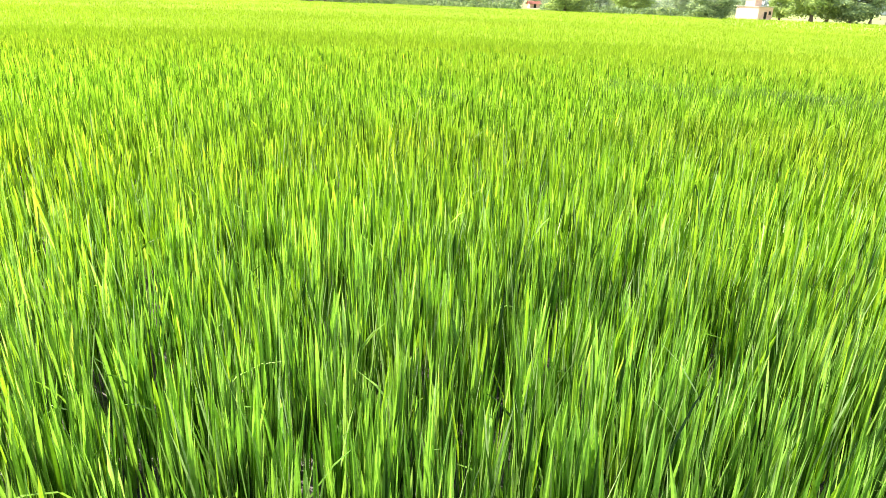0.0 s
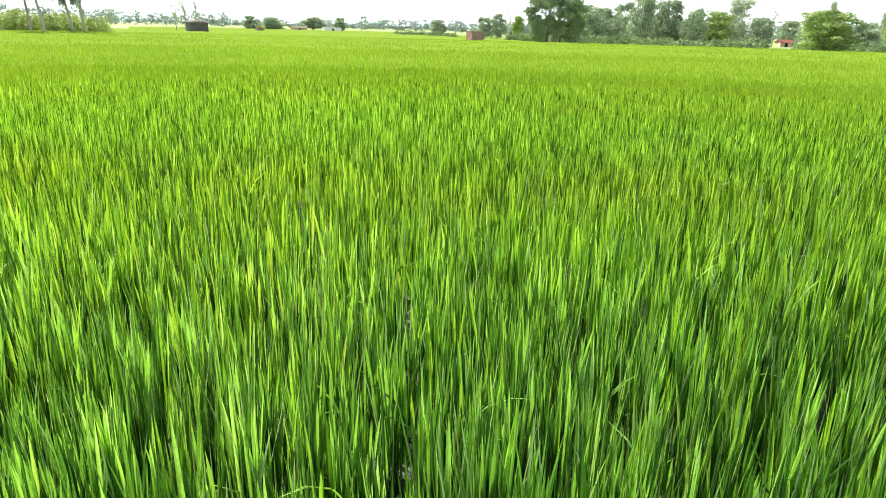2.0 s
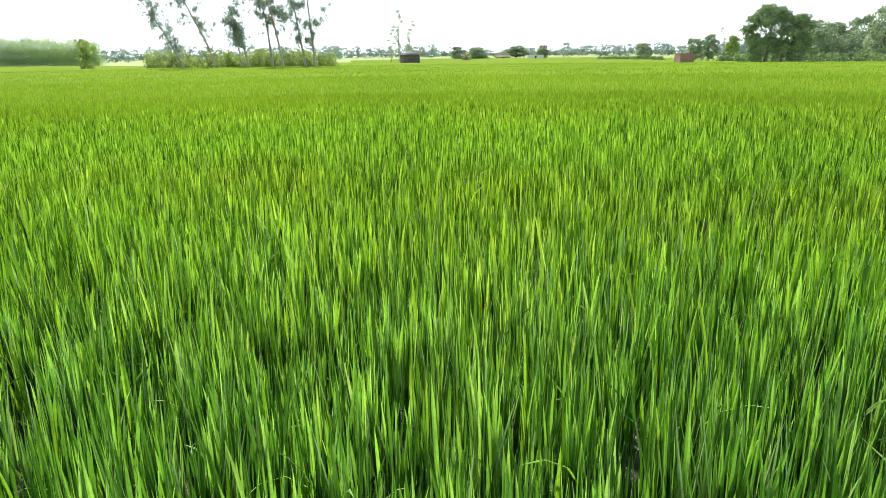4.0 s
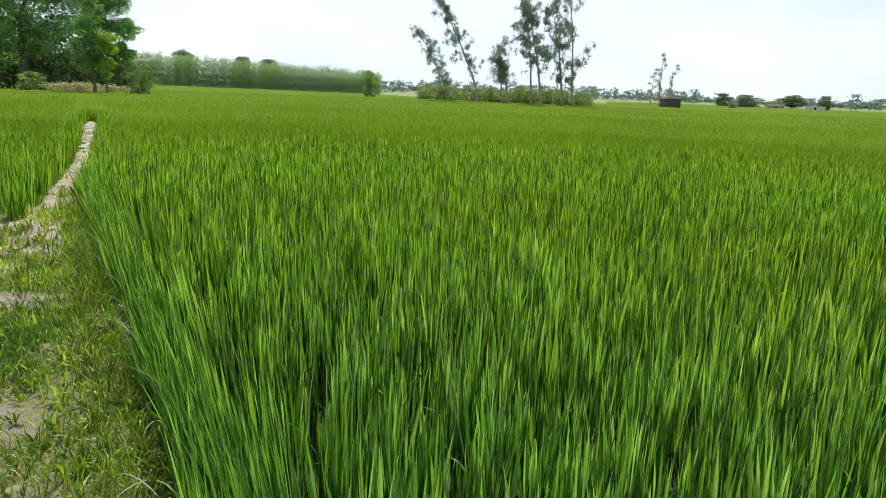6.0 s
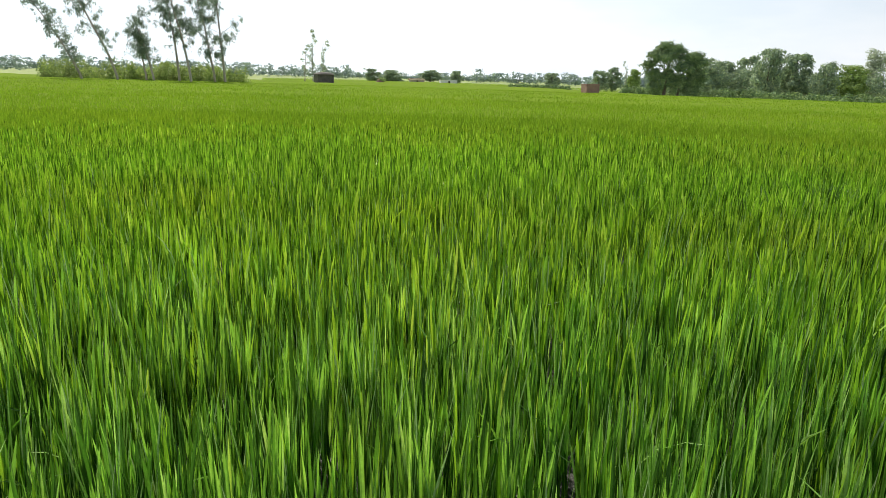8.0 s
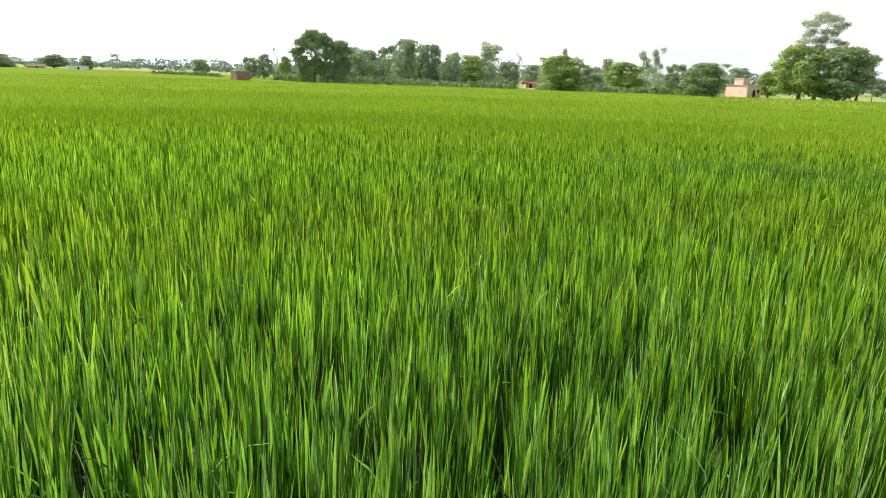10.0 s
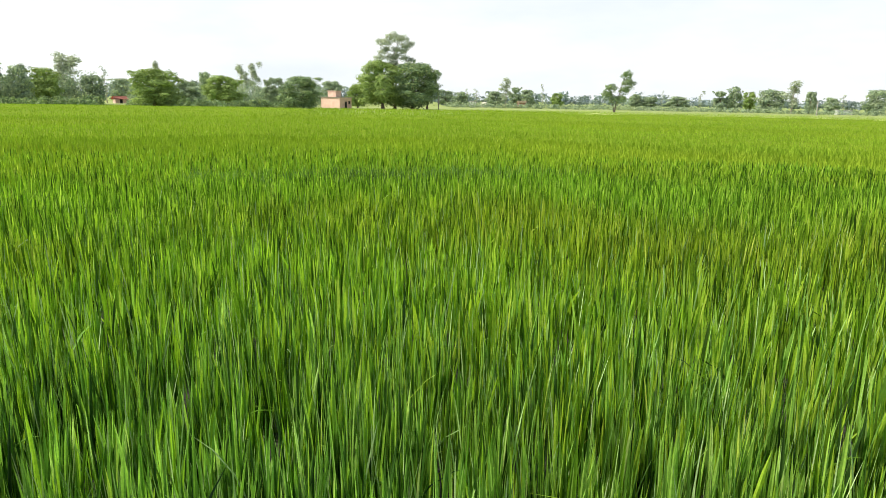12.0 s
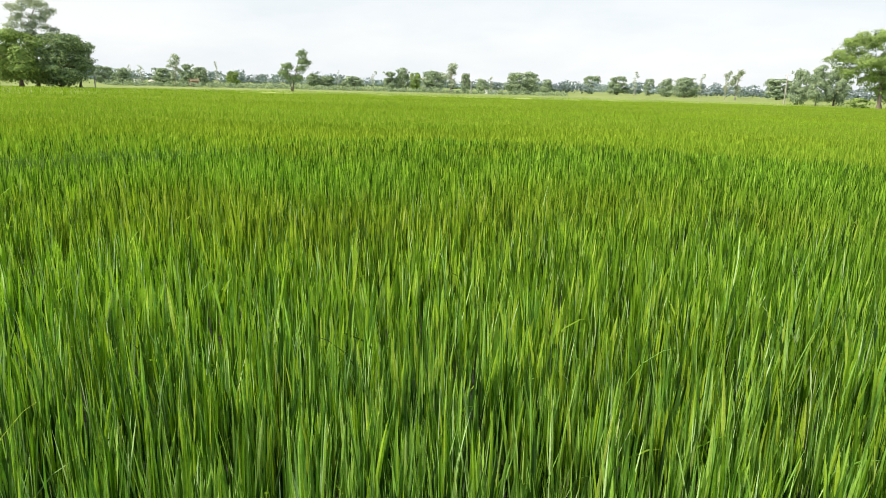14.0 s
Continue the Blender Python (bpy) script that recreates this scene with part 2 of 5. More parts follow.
DARK = rough_mat("dark_opening", (0.02, 0.018, 0.016), (0.035, 0.03, 0.028), 1.0, 8)


# ---------------------------------------------------------------- mesh helpers
def mesh_np(name, verts, quads=None, tris=None, mat=None, smooth=False):
    """A mesh from arrays: verts (n, 3), quads (m, 4), tris (k, 3)."""
    me = bpy.data.meshes.new(name)
    verts = np.asarray(verts, dtype=np.float32).reshape(-1, 3)
    q = np.zeros((0, 4), np.int32) if quads is None else np.asarray(quads, np.int32).reshape(-1, 4)
    t = np.zeros((0, 3), np.int32) if tris is None else np.asarray(tris, np.int32).reshape(-1, 3)
    me.vertices.add(len(verts))
    me.vertices.foreach_set("co", verts.ravel())
    loops = np.concatenate([q.ravel(), t.ravel()]).astype(np.int32)
    me.loops.add(len(loops))
    me.loops.foreach_set("vertex_index", loops)
    total = np.concatenate([np.full(len(q), 4), np.full(len(t), 3)]).astype(np.int32)
    start = np.concatenate([[0], np.cumsum(total)[:-1]]).astype(np.int32)
    me.polygons.add(len(total))
    me.polygons.foreach_set("loop_start", start)
    me.polygons.foreach_set("loop_total", total)
    me.polygons.foreach_set("use_smooth", np.full(len(total), smooth))
    me.update(calc_edges=True)
    if mat:
        me.materials.append(mat)
    return me


def part(name, me, parent, label=""):
    ob = new(name, me)
    ob.parent = parent
    return tagged(ob, label)


def thing(name, x, y, z, label, category, group="", kind="", turn=0.0):
    ob = new(name)
    ob.empty_display_size = 0.3
    ob.matrix_basis = pose(x, y, z, 0, 0, turn)
    return tagged(ob, label, category, group, kind)


def bearing(az, d):
    return d * math.sin(radians(az)), d * math.cos(radians(az))


def gz(x, y):
    """The land: level, with a slight dip past the field on the village side."""
    x, y = np.asarray(x, dtype=float), np.asarray(y, dtype=float)
    q = np.clip((np.hypot(x, y) - 70) / 130, 0, 1)
    a = np.clip((np.degrees(np.arctan2(x, y)) - 24) / 20, 0, 1)
    return -0.8 * q * q * (3 - 2 * q) * a


def join(chunks):
    """Join (verts, quads, tris) chunks into one."""
    vs, qs, ts, k = [], [], [], 0
    for v, q, t in chunks:
        vs.append(v)
        if q is not None and len(q):
            qs.append(np.asarray(q) + k)
        if t is not None and len(t):
            ts.append(np.asarray(t) + k)
        k += len(v)
    return np.concatenate(vs), np.concatenate(qs) if qs else None, np.concatenate(ts) if ts else None


def tube(points, radii, sides=7, rough=0.0, rng=None):
    """A tapering limb along points, closed at the tip."""
    pts = np.array(points, float)
    n = len(pts)
    ring = np.linspace(0, 2 * np.pi, sides, endpoint=False)
    vs = []
    for i in range(n):
        d = pts[min(i + 1, n - 1)] - pts[max(i - 1, 0)]
        d /= np.linalg.norm(d)
        a = np.cross(d, (0.3, 1, 0.1))
        a /= np.linalg.norm(a)
        b = np.cross(d, a)
        r = radii[i] * (1 + (rough * rng.uniform(-1, 1, sides) if rng is not None else 0))
        vs.append(pts[i] + (np.cos(ring) * r)[:, None] * a + (np.sin(ring) * r)[:, None] * b)
    k = np.arange(sides)
    qs = [np.stack([i * sides + k, i * sides + (k + 1) % sides, (i + 1) * sides + (k + 1) % sides, (i + 1) * sides + k], 1) for i in range(n - 1)]
    v = np.concatenate(vs + [pts[-1:]])
    top = (n - 1) * sides
    return v, np.concatenate(qs), np.stack([top + k, top + (k + 1) % sides, np.full(sides, n * sides)], 1)


def box(x0, y0, z0, x1, y1, z1, bevel=0.02):
    bm = bmesh.new()
    bmesh.ops.create_cube(bm, size=1)
    for v in bm.verts:
        v.co = Vector((x0 + (v.co.x + 0.5) * (x1 - x0), y0 + (v.co.y + 0.5) * (y1 - y0), z0 + (v.co.z + 0.5) * (z1 - z0)))
    if bevel:
        bmesh.ops.bevel(bm, geom=bm.edges[:], offset=bevel, segments=1, affect="EDGES")
    return bm


def mesh_bm(name, bms, mat):
    me = bpy.data.meshes.new(name)
    if not isinstance(bms, list):
        bms = [bms]
    full = bmesh.new()
    for b in bms:
        tmp = bpy.data.meshes.new("tmp")
        b.to_mesh(tmp)
        b.free()
        full.from_mesh(tmp)
        bpy.data.meshes.remove(tmp)
    full.to_mesh(me)
    full.free()
    me.materials.append(mat)
    return me


# ---------------------------------------------------------------- ground and field
BUND_AZ = -29.8
BU = np.array([math.sin(radians(BUND_AZ)), math.cos(radians(BUND_AZ))])   # along the path
BN = np.array([math.cos(radians(BUND_AZ)), -math.sin(radians(BUND_AZ))])  # to its right, into the field
BUND_H = 0.2
CROSS = 10.1                                                              # the cross bund, along the path
EDGE_AZ = np.array([-60, -30, -26, -20, -9, -5, 9, 11, 14, 20, 30, 36, 43, 57, 63, 70, 74, 76, 86, 90, 100, 122, 135, 147, 170.])
EDGE_R = np.array([84, 84, 240, 230, 195, 165, 160, 175, 220, 270, 250, 190, 118, 118, 100, 105, 95, 62, 62, 85, 86, 92, 112, 108, 100.])


def path_left(s):
    """The path's left edge, across, at s metres along it."""
    return np.interp(s, [-12, -3, 0, 9, 11.3, 12.1, 13.9, 16, 20, 24.3, 29, 31.5, 33, 80], [-7.0, -2.4, -1.0, -0.8, -0.64, -0.6, -0.5, -0.38, -0.22, -0.19, -0.16, 0.06, 0.22, 0.22])


def path_right(s):
    """The path's right edge; behind the eye it turns away from the field."""
    return np.interp(s, [-12, -3, -1.8, -1.2, -0.3, 0.5, 1.2, 2, 3.4, 5, 7.4, 10.5, 12, 13.9, 16, 20, 24.3, 29.2, 31.5, 33, 80],
                     [-6.0, 0.1, 0.45, 0.65, 0.72, 0.45, 0.24, 0.16, 0.17, 0.12, 0.0, -0.15, -0.16, -0.07, 0.02, 0.12, 0.26, 0.36, 0.32, 0.22, 0.22])


def edge(az):
    """How far the rice reaches on a bearing."""
    return np.interp(az, EDGE_AZ, EDGE_R)


def wave(x, y, scale, seed=0):
    """Smooth cheap noise for many points, about -1 to 1."""
    s = np.zeros(len(x))
    r = np.random.RandomState(seed)
    for k in range(7):
        a, f, p = r.uniform(0, 2 * np.pi), scale * r.uniform(0.6, 2.4), r.uniform(0, 2 * np.pi)
        s += np.sin((x * math.cos(a) + y * math.sin(a)) * f + p)
    return s / 4


def build_ground():
    rings = np.concatenate([[0.0], np.geomspace(1.0, 60, 26), np.linspace(70, 260, 30), np.geomspace(300, 4000, 18)])
    n = 144
    a = np.linspace(0, 2 * np.pi, n, endpoint=False)
    vs = [np.zeros((1, 3))]
    for r in rings[1:]:
        x, y = r * np.sin(a), r * np.cos(a)
        z = gz(x, y) + 0.05 * wave(x, y, 0.12, 5) * min(1, max(0, (r - 40) / 60))
        vs.append(np.stack([x, y, z], 1))
    v = np.concatenate(vs)
    k = np.arange(n)
    tris = np.stack([np.zeros(n, int), 1 + (k + 1) % n, 1 + k], 1)
    quads = [np.stack([1 + i * n + k, 1 + i * n + (k + 1) % n, 1 + (i + 1) * n + (k + 1) % n, 1 + (i + 1) * n + k], 1)[:, ::-1] for i in range(len(rings) - 2)]
    ob = new("ground", mesh_np("ground", v, np.concatenate(quads), tris, EARTH, True))
    tagged(ob, "flat farmland of grass and bare earth reaching the horizon", "ground", kind="structure")
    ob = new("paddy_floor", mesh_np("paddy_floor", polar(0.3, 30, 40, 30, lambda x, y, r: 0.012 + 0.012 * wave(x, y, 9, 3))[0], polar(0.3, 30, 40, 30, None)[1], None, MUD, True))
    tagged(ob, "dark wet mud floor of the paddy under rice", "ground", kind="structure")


def polar(r0, r1, nr, na, height, side="right", r_end=None):
    """A sheet over the field right (or left) of the path, out to r1 metres or to r_end(bearing)."""
    vs, idx = [], np.arange(na)
    # the sheet's reach beside the path
    brim = float(r_end(np.array([BUND_AZ + (0.4 if side == "right" else -0.4)]))[0]) if r_end is not None else r1
    for u in np.linspace(0, 1, nr):
        f = np.linspace(0, 1, na)
        rr = r0 * (brim / r0) ** u
        margin = float(np.interp(rr, [28.5, 31.8], [0.25, -0.14]))
        if side == "right":
            a0, a1 = BUND_AZ + math.degrees(math.asin(min(1, max(-0.2, float(path_right(rr)) + margin) / rr))), 168.0
        else:
            a0, a1 = -62.0, BUND_AZ + math.degrees(math.asin((float(path_left(rr)) - margin) / rr))
        az = a0 + (a1 - a0) * f
        far = r_end(az) if r_end is not None else np.full(na, float(r1))
        r = r0 * (far / r0) ** u
        x, y = r * np.sin(np.radians(az)), r * np.cos(np.radians(az))
        z = height(x, y, r) if height else np.zeros(na)
        vs.append(np.stack([x, y, z], 1))
    quads = [np.stack([i * na + idx[:-1], i * na + idx[1:], (i + 1) * na + idx[1:], (i + 1) * na + idx[:-1]], 1)[:, ::-1] for i in range(nr - 1)]
    return np.concatenate(vs), np.concatenate(quads)


def past_plot(x, y):
    """How far a place lies into the lighter, lower crop past the near plot, 0 to 1: a drawn-out change on most bearings, a clear line on the last ones."""
    az, r = np.degrees(np.arctan2(x, y)), np.hypot(x, y) - 0.3 * wave(x, y, 0.9, 14)
    end = np.interp(az, [-40, 0, 20, 36, 49, 60, 75, 90, 100, 114, 123, 128, 144, 170], [17, 16.5, 17, 17, 16.5, 16, 16, 16.5, 17.2, 18.6, 17.8, 17, 17, 16])
    half = np.interp(az, [-40, 92, 108, 170], [4.5, 4.5, 0.35, 0.35])
    return np.clip((r - end + half) / (2 * half), 0, 1)


def rice_top(x, y):
    """Height of the crop: it rolls a little over the field, and the crop past the near plot stands lower."""
    return 0.70 + 0.035 * wave(x, y, 0.5, 11) + 0.03 * wave(x, y, 0.11, 12) - 0.06 * past_plot(x, y)


def canopy_z(x, y, r):
    lift = np.interp(r, [9, 12, 16, 25, 45, 80], [0.2, 0.28, 0.40, 0.50, 0.55, 0.60])
    grain = 0.05 * wave(x, y, 5.0, 21) + 0.03 * wave(x, y, 17.0, 22)
    return rice_top(x, y) - 0.70 + lift + grain + gz(x, y)


def build_canopy():
    for side, r0, nr, na, label in (("right", 9.0, 150, 380, "dense green rice crop filling the wide field"), ("left", 11.6, 150, 70, "green rice crop beyond the narrow cross bund")):
        v, q = polar(r0, 80, nr, na, canopy_z, side, edge)
        # beside the path the crop's side goes down to the mud
        brim = v.reshape(nr, na, 3)[:, 0 if side == "right" else -1]
        brim[:, 2] = 0.02 + (brim[:, 2] - 0.02) * np.interp(np.hypot(brim[:, 0], brim[:, 1]), [30, 31.8], [0, 1])
        # the outer rim drops to the ground
        rim = v[-na:].copy()
        rim[:, :2] *= 1.006
        rim[:, 2] = gz(rim[:, 0], rim[:, 1]) - 0.05
        k = len(v) - na + np.arange(na)
        skirt = np.stack([k[:-1], k[1:], k[1:] + na, k[:-1] + na], 1)[:, ::-1]
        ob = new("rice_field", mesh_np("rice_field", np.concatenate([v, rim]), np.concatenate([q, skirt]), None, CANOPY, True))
        tagged(ob, label, "rice", kind="stuff")


def blades(x, y, z0, length, width, segs, rng, lean=None, bend=None, th0=0.09, th1=0.12, droop=0.018, fold=0.0, taper=3, tilt=0.0):
    """Many grass blades: each a tapering ribbon, flat or folded along its midrib, that leans and curves over to its tip."""
    n = len(x)
    phi = rng.uniform(0, 2 * np.pi, n) if lean is None else lean
    a0 = np.abs(rng.normal(0, th0, n)) + tilt
    a1 = np.abs(rng.normal(0, th1, n)) + (rng.random(n) < droop) * rng.uniform(0.7, 1.8, n) if bend is None else bend
    psi = rng.uniform(0, 2 * np.pi, n)
    face = np.stack([np.cos(psi), np.sin(psi), np.zeros(n)], 1)
    rib = np.stack([-np.sin(psi), np.cos(psi), np.zeros(n)], 1) * fold
    k = 3 if fold else 2
    pos = np.stack([x, y, z0], 1)
    vs = np.empty((n, k * segs + 1, 3))
    knots = (np.arange(segs + 1) / segs) ** 0.6
    for i in range(segs):
        u, step = knots[i], length * (knots[i + 1] - knots[i])
        w = (width * min(1.0, 0.55 + 1.3 * u) * (1 - u ** taper) * 0.5)[:, None]
        vs[:, k * i], vs[:, k * i + k - 1] = pos - face * w, pos + face * w
        if fold:
            vs[:, k * i + 1] = pos + rib * w
        th = a0 + a1 * (((u + knots[i + 1]) / 2) ** 1.7)
        pos = pos + np.stack([np.cos(phi) * np.sin(th) * step, np.sin(phi) * np.sin(th) * step, np.cos(th) * step], 1)
    vs[:, -1] = pos
    base = (np.arange(n) * (k * segs + 1))[:, None]
    quads = [base + np.array([[k * i + m, k * i + m + 1, k * i + k + m + 1, k * i + k + m]]) for i in range(segs - 1) for m in range(k - 1)]
    tris = np.concatenate([base + np.array([[k * segs - k + m, k * segs - k + m + 1, k * segs]]) for m in range(k - 1)])
    return vs.reshape(-1, 3), np.concatenate(quads) if quads else None, tris


def in_field(x, y, margin=0.0):
    """True where rice grows: right of the path, or left of it past the cross bund."""
    s, o = x * BU[0] + y * BU[1], x * BN[0] + y * BN[1]
    az, r = np.degrees(np.arctan2(x, y)), np.hypot(x, y)
    ok_r = (o > path_right(s) + 0.1 * (s < 28) + margin) & (az > -45) & (az < 158) & (r > 0.3)
    ok_l = (o < path_left(s) - 0.02 - margin) & (s > CROSS + 0.75) & (az > -46)
    return (ok_r | ok_l | ((s > 31.6) & (az > -46) & (az < 60))) & (r < edge(az))


def hills(r0, r1, spacing, rng):
    """Jittered planting hills over the field in a ring."""
    g = np.arange(-r1, r1, spacing)
    gx, gy = np.meshgrid(g, g)
    x = gx.ravel() + rng.uniform(-0.55, 0.55, gx.size) * spacing
    y = gy.ravel() + rng.uniform(-0.55, 0.55, gx.size) * spacing
    r = np.hypot(x, y)
    keep = (r >= r0) & (r < r1)
    x, y = x[keep], y[keep]
    keep = in_field(x, y)
    return x[keep], y[keep]


def build_rice():
    rng = np.random.RandomState(7)
    zones = (  # from, to, spacing, leaves a hill, width, segments, foot height
        (0.25, 4.6, 0.18, 46, 0.0170, 4, 0.0, "near rice plants with upright narrow green leaves"),
        (4.6, 7.4, 0.20, 29, 0.019, 4, 0.05, "upright green rice leaves in dense hills"),
        (7.4, 10.0, 0.20, 24, 0.021, 3, 0.05, "upright green rice leaves in close hills"),
        (10.0, 15.0, 0.25, 18, 0.028, 2, 0.2, "green rice leaf tips over the darker near crop"),
        (15.0, 26.0, 0.27, 11, 0.036, 2, 0.3, "green rice leaf tips standing over the crop"),
        (26.0, 50.0, 0.42, 11, 0.045, 1, 0.40, "distant green rice leaf tips over the crop"),
        (50.0, 110.0, 0.95, 12, 0.08, 1, 0.44, "far rice leaf tips over the crop"))
    for r0, r1, sp, k, w, segs, foot, label in zones:
        hx, hy = hills(r0, r1, sp, rng)
        n = len(hx) * k
        spread = 0.033 if sp < 0.2 else 0.05 if sp < 0.21 else sp * 0.45
        x = np.repeat(hx, k) + rng.normal(0, spread, n)
        y = np.repeat(hy, k) + rng.normal(0, spread, n)
        stand = np.repeat(rng.normal(0, 0.045 if sp < 0.21 else 0.02, len(hx)), k)  # whole hills stand taller or lower
        past = past_plot(x, y)
        keep = in_field(x, y, -0.06)
        x, y, stand, past = x[keep], y[keep], stand[keep], past[keep]
        n = len(x)
        r = np.hypot(x, y)
        tall = rice_top(x, y) + stand + rng.normal(0, 0.04, n)
        # beside the path the stems show down to the mud
        s, o = x * BU[0] + y * BU[1], x * BN[0] + y * BN[1]
        brink = ((o < path_right(s) + 0.7) & (o > path_left(s) - 0.7)) | ((o < 0) & (s < CROSS + 1.5))
        base = np.where(brink, 0.0, foot)
        z0 = gz(x, y) + base
        # leaves start and end at different heights on the stems
        up = rng.random(n) ** 1.2 * 0.3 * (0.7 - base) * ~brink
        short = rng.uniform(0.42, 1.08, n) if r0 < 7 else rng.uniform(0.7, 1.08, n) if r0 < 14 else rng.uniform(0.9, 1.05, n)
        length = np.maximum((tall - base - up) * short, 0.08)
        # stems and young leaves are thin, old leaves broad
        thin = rng.random(n) < (0.42 if r0 < 9 else 0.0)
        wide = np.where(thin, rng.uniform(0.25, 0.5, n), rng.uniform(0.6, 1.15, n))
        # the leaf yellows gently with distance; the plot behind is lighter
        # those at the brink lean out over the path
        side = o - path_right(s)
        slant = np.interp(side, [0.0, 0.6], [0.3, 0.0]) * ((side > -0.1) & (s > 1.2) & (s < 12)) * rng.uniform(0.3, 1.2, n)
        toward = np.where(slant > 0.02, math.atan2(-BN[1], -BN[0]) + rng.normal(0, 0.5, n), rng.uniform(0, 2 * np.pi, n))
        # some thin leaves get the painted glint colour, fewer further out
        glint = thin & (rng.random(n) < np.interp(r, [3, 7, 10], [0.6, 0.35, 0.1]))
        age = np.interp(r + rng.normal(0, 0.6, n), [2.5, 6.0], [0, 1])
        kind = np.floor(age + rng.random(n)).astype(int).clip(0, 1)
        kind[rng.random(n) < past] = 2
        kind[glint] = 3
        for c, (mat, words, cross) in enumerate(((RICE, label, 0.055), (RICE_MID, label, 0.065), (RICE_FAR, label, 0.09), (GLINT_LEAF, "thin glossy rice leaves coloured pale for glints among the green", 0.11))):
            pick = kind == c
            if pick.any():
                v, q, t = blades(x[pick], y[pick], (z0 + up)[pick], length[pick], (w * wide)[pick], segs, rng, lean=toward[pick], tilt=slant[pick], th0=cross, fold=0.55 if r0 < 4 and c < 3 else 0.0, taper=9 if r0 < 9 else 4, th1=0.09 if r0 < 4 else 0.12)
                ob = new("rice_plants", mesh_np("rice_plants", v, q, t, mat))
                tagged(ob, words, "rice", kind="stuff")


BARE = ((5.85, -0.62, 0.22), (3.72, -0.55, 0.3), (2.95, -0.6, 0.3), (2.2, -0.78, 0.42), (7.6, -0.7, 0.2))  # bare trodden patches: along, across, reach


def build_bund():
    """The raised clay path, with a cross bund that leaves it to the left."""
    def strip(s, o):
        """Height over the field at s along and o across the path."""
        main = np.clip(np.minimum(o - (path_left(s) - 0.16), (path_right(s) + 0.16) - o) / 0.22, 0, 1) * (s < 33.2)
        wide = np.clip(np.minimum((CROSS + 0.55 - s) / 0.25, (path_right(s) + 0.16 - o) / 0.22), 0, 1)  # grassy verge before the cross bund
        return np.maximum(main, wide * (s > -30)) * BUND_H
    sa = np.concatenate([np.arange(-12, -1, 0.5), np.arange(-1, 12, 0.08), np.arange(12, 40, 0.2)])
    oa = np.concatenate([np.arange(-9, -2, 0.5), np.arange(-2, 0.5, 0.06), np.arange(0.5, 2.2, 0.15)])
    S, O = np.meshgrid(sa, oa, indexing="ij")
    s, o = S.ravel(), O.ravel()
    wob = 0.05 * wave(s, o, 1.1, 31)
    p = s[:, None] * BU + (o + wob)[:, None] * BN
    h = strip(s, o)
    z = h + (0.028 * wave(p[:, 0], p[:, 1], 4.5, 33) + 0.024 * wave(p[:, 0], p[:, 1], 13, 34)) * (h > 0.05) - 0.03 * (h <= 0.0) + gz(p[:, 0], p[:, 1])
    v = np.concatenate([p, z[:, None]], 1)
    ns, no = len(sa), len(oa)
    i, j = np.meshgrid(np.arange(ns - 1), np.arange(no - 1), indexing="ij")
    k = (i * no + j).ravel()
    q = np.stack([k, k + no, k + no + 1, k + 1], 1)[:, ::-1]
    keep = (z[q] > -0.028 + gz(v[q, 0], v[q, 1])).any(1)
    q = q[keep]
    me = mesh_np("bund_path", v, q, None, CLAY, True)
    me.materials.append(VERGE)
    # worn clay past the cross bund, darker trodden soil under the grass before it
    me.materials.append(BARE_CLAY)
    sq, oq = s[q].mean(1), o[q].mean(1)
    bare = sum(np.exp(-((sq - bs) / ls) ** 2 - ((oq - bo) / 0.3) ** 2) for bs, bo, ls in BARE) + 0.2 * wave(sq, oq, 9.0, 37) > 0.5
    index = np.where(bare, 2, sq < 6.6 + 0.4 * wave(sq, oq, 6.0, 35)).astype(np.int32)
    me.polygons.foreach_set("material_index", index)
    ob = new("bund_path", me)
    tagged(ob, "narrow raised earth path with worn clay and grass", "path", kind="structure")

    rng = np.random.RandomState(5)
    n = 110000
    s, o = -0.6 + 12.2 * rng.random(n) ** 1.5, rng.uniform(-2.3, 0.3, n)
    p = s[:, None] * BU + o[:, None] * BN
    worn = wave(p[:, 0], p[:, 1], 2.6, 41)
    # bare trodden patches
    for bs, bo, ls in BARE:
        worn = worn - 2.6 * np.exp(-((s - bs) / ls) ** 2 - ((o - bo) / 0.3) ** 2)
    keep = (strip(s, o) > 0.1) & (s > rng.normal(-0.1, 0.35, n)) & (worn + rng.normal(0, 0.35, n) > np.interp(s, [-5, 5.5, 7.0, 9.0, 10.1, 12], [-0.9, -0.8, -0.35, -0.3, 0.8, 1.4]) - 0.9 * (o > path_right(s) - 0.3)) & (o < path_right(s) - 0.02)
    s, o, p = s[keep], o[keep], p[keep]
    n = len(s)
    tall = rng.gamma(3.0, 0.018, n) + 0.025 + 0.04 * (o > path_right(s) - 0.25)
    v, q, t = blades(p[:, 0], p[:, 1], np.full(n, BUND_H - 0.02), tall * np.interp(s, [1, 6], [1.0, 1.3]), rng.uniform(0.4, 1.0, n) * np.interp(s, [1, 7], [0.0085, 0.018]), 2, rng, th0=0.6, th1=0.8, droop=0.25)
    # sparser, coarser grass over the waste ground behind and beside
    n = 80000
    s2, o2 = rng.uniform(-11.5, 9.8, n), rng.uniform(-9, 0.6, n)
    far = ((s2 < rng.normal(-0.2, 0.4, n)) | (o2 < rng.normal(-2.1, 0.25, n))) & (o2 < path_right(s2) - 0.1)
    s2, o2 = s2[far], o2[far]
    p2 = s2[:, None] * BU + o2[:, None] * BN
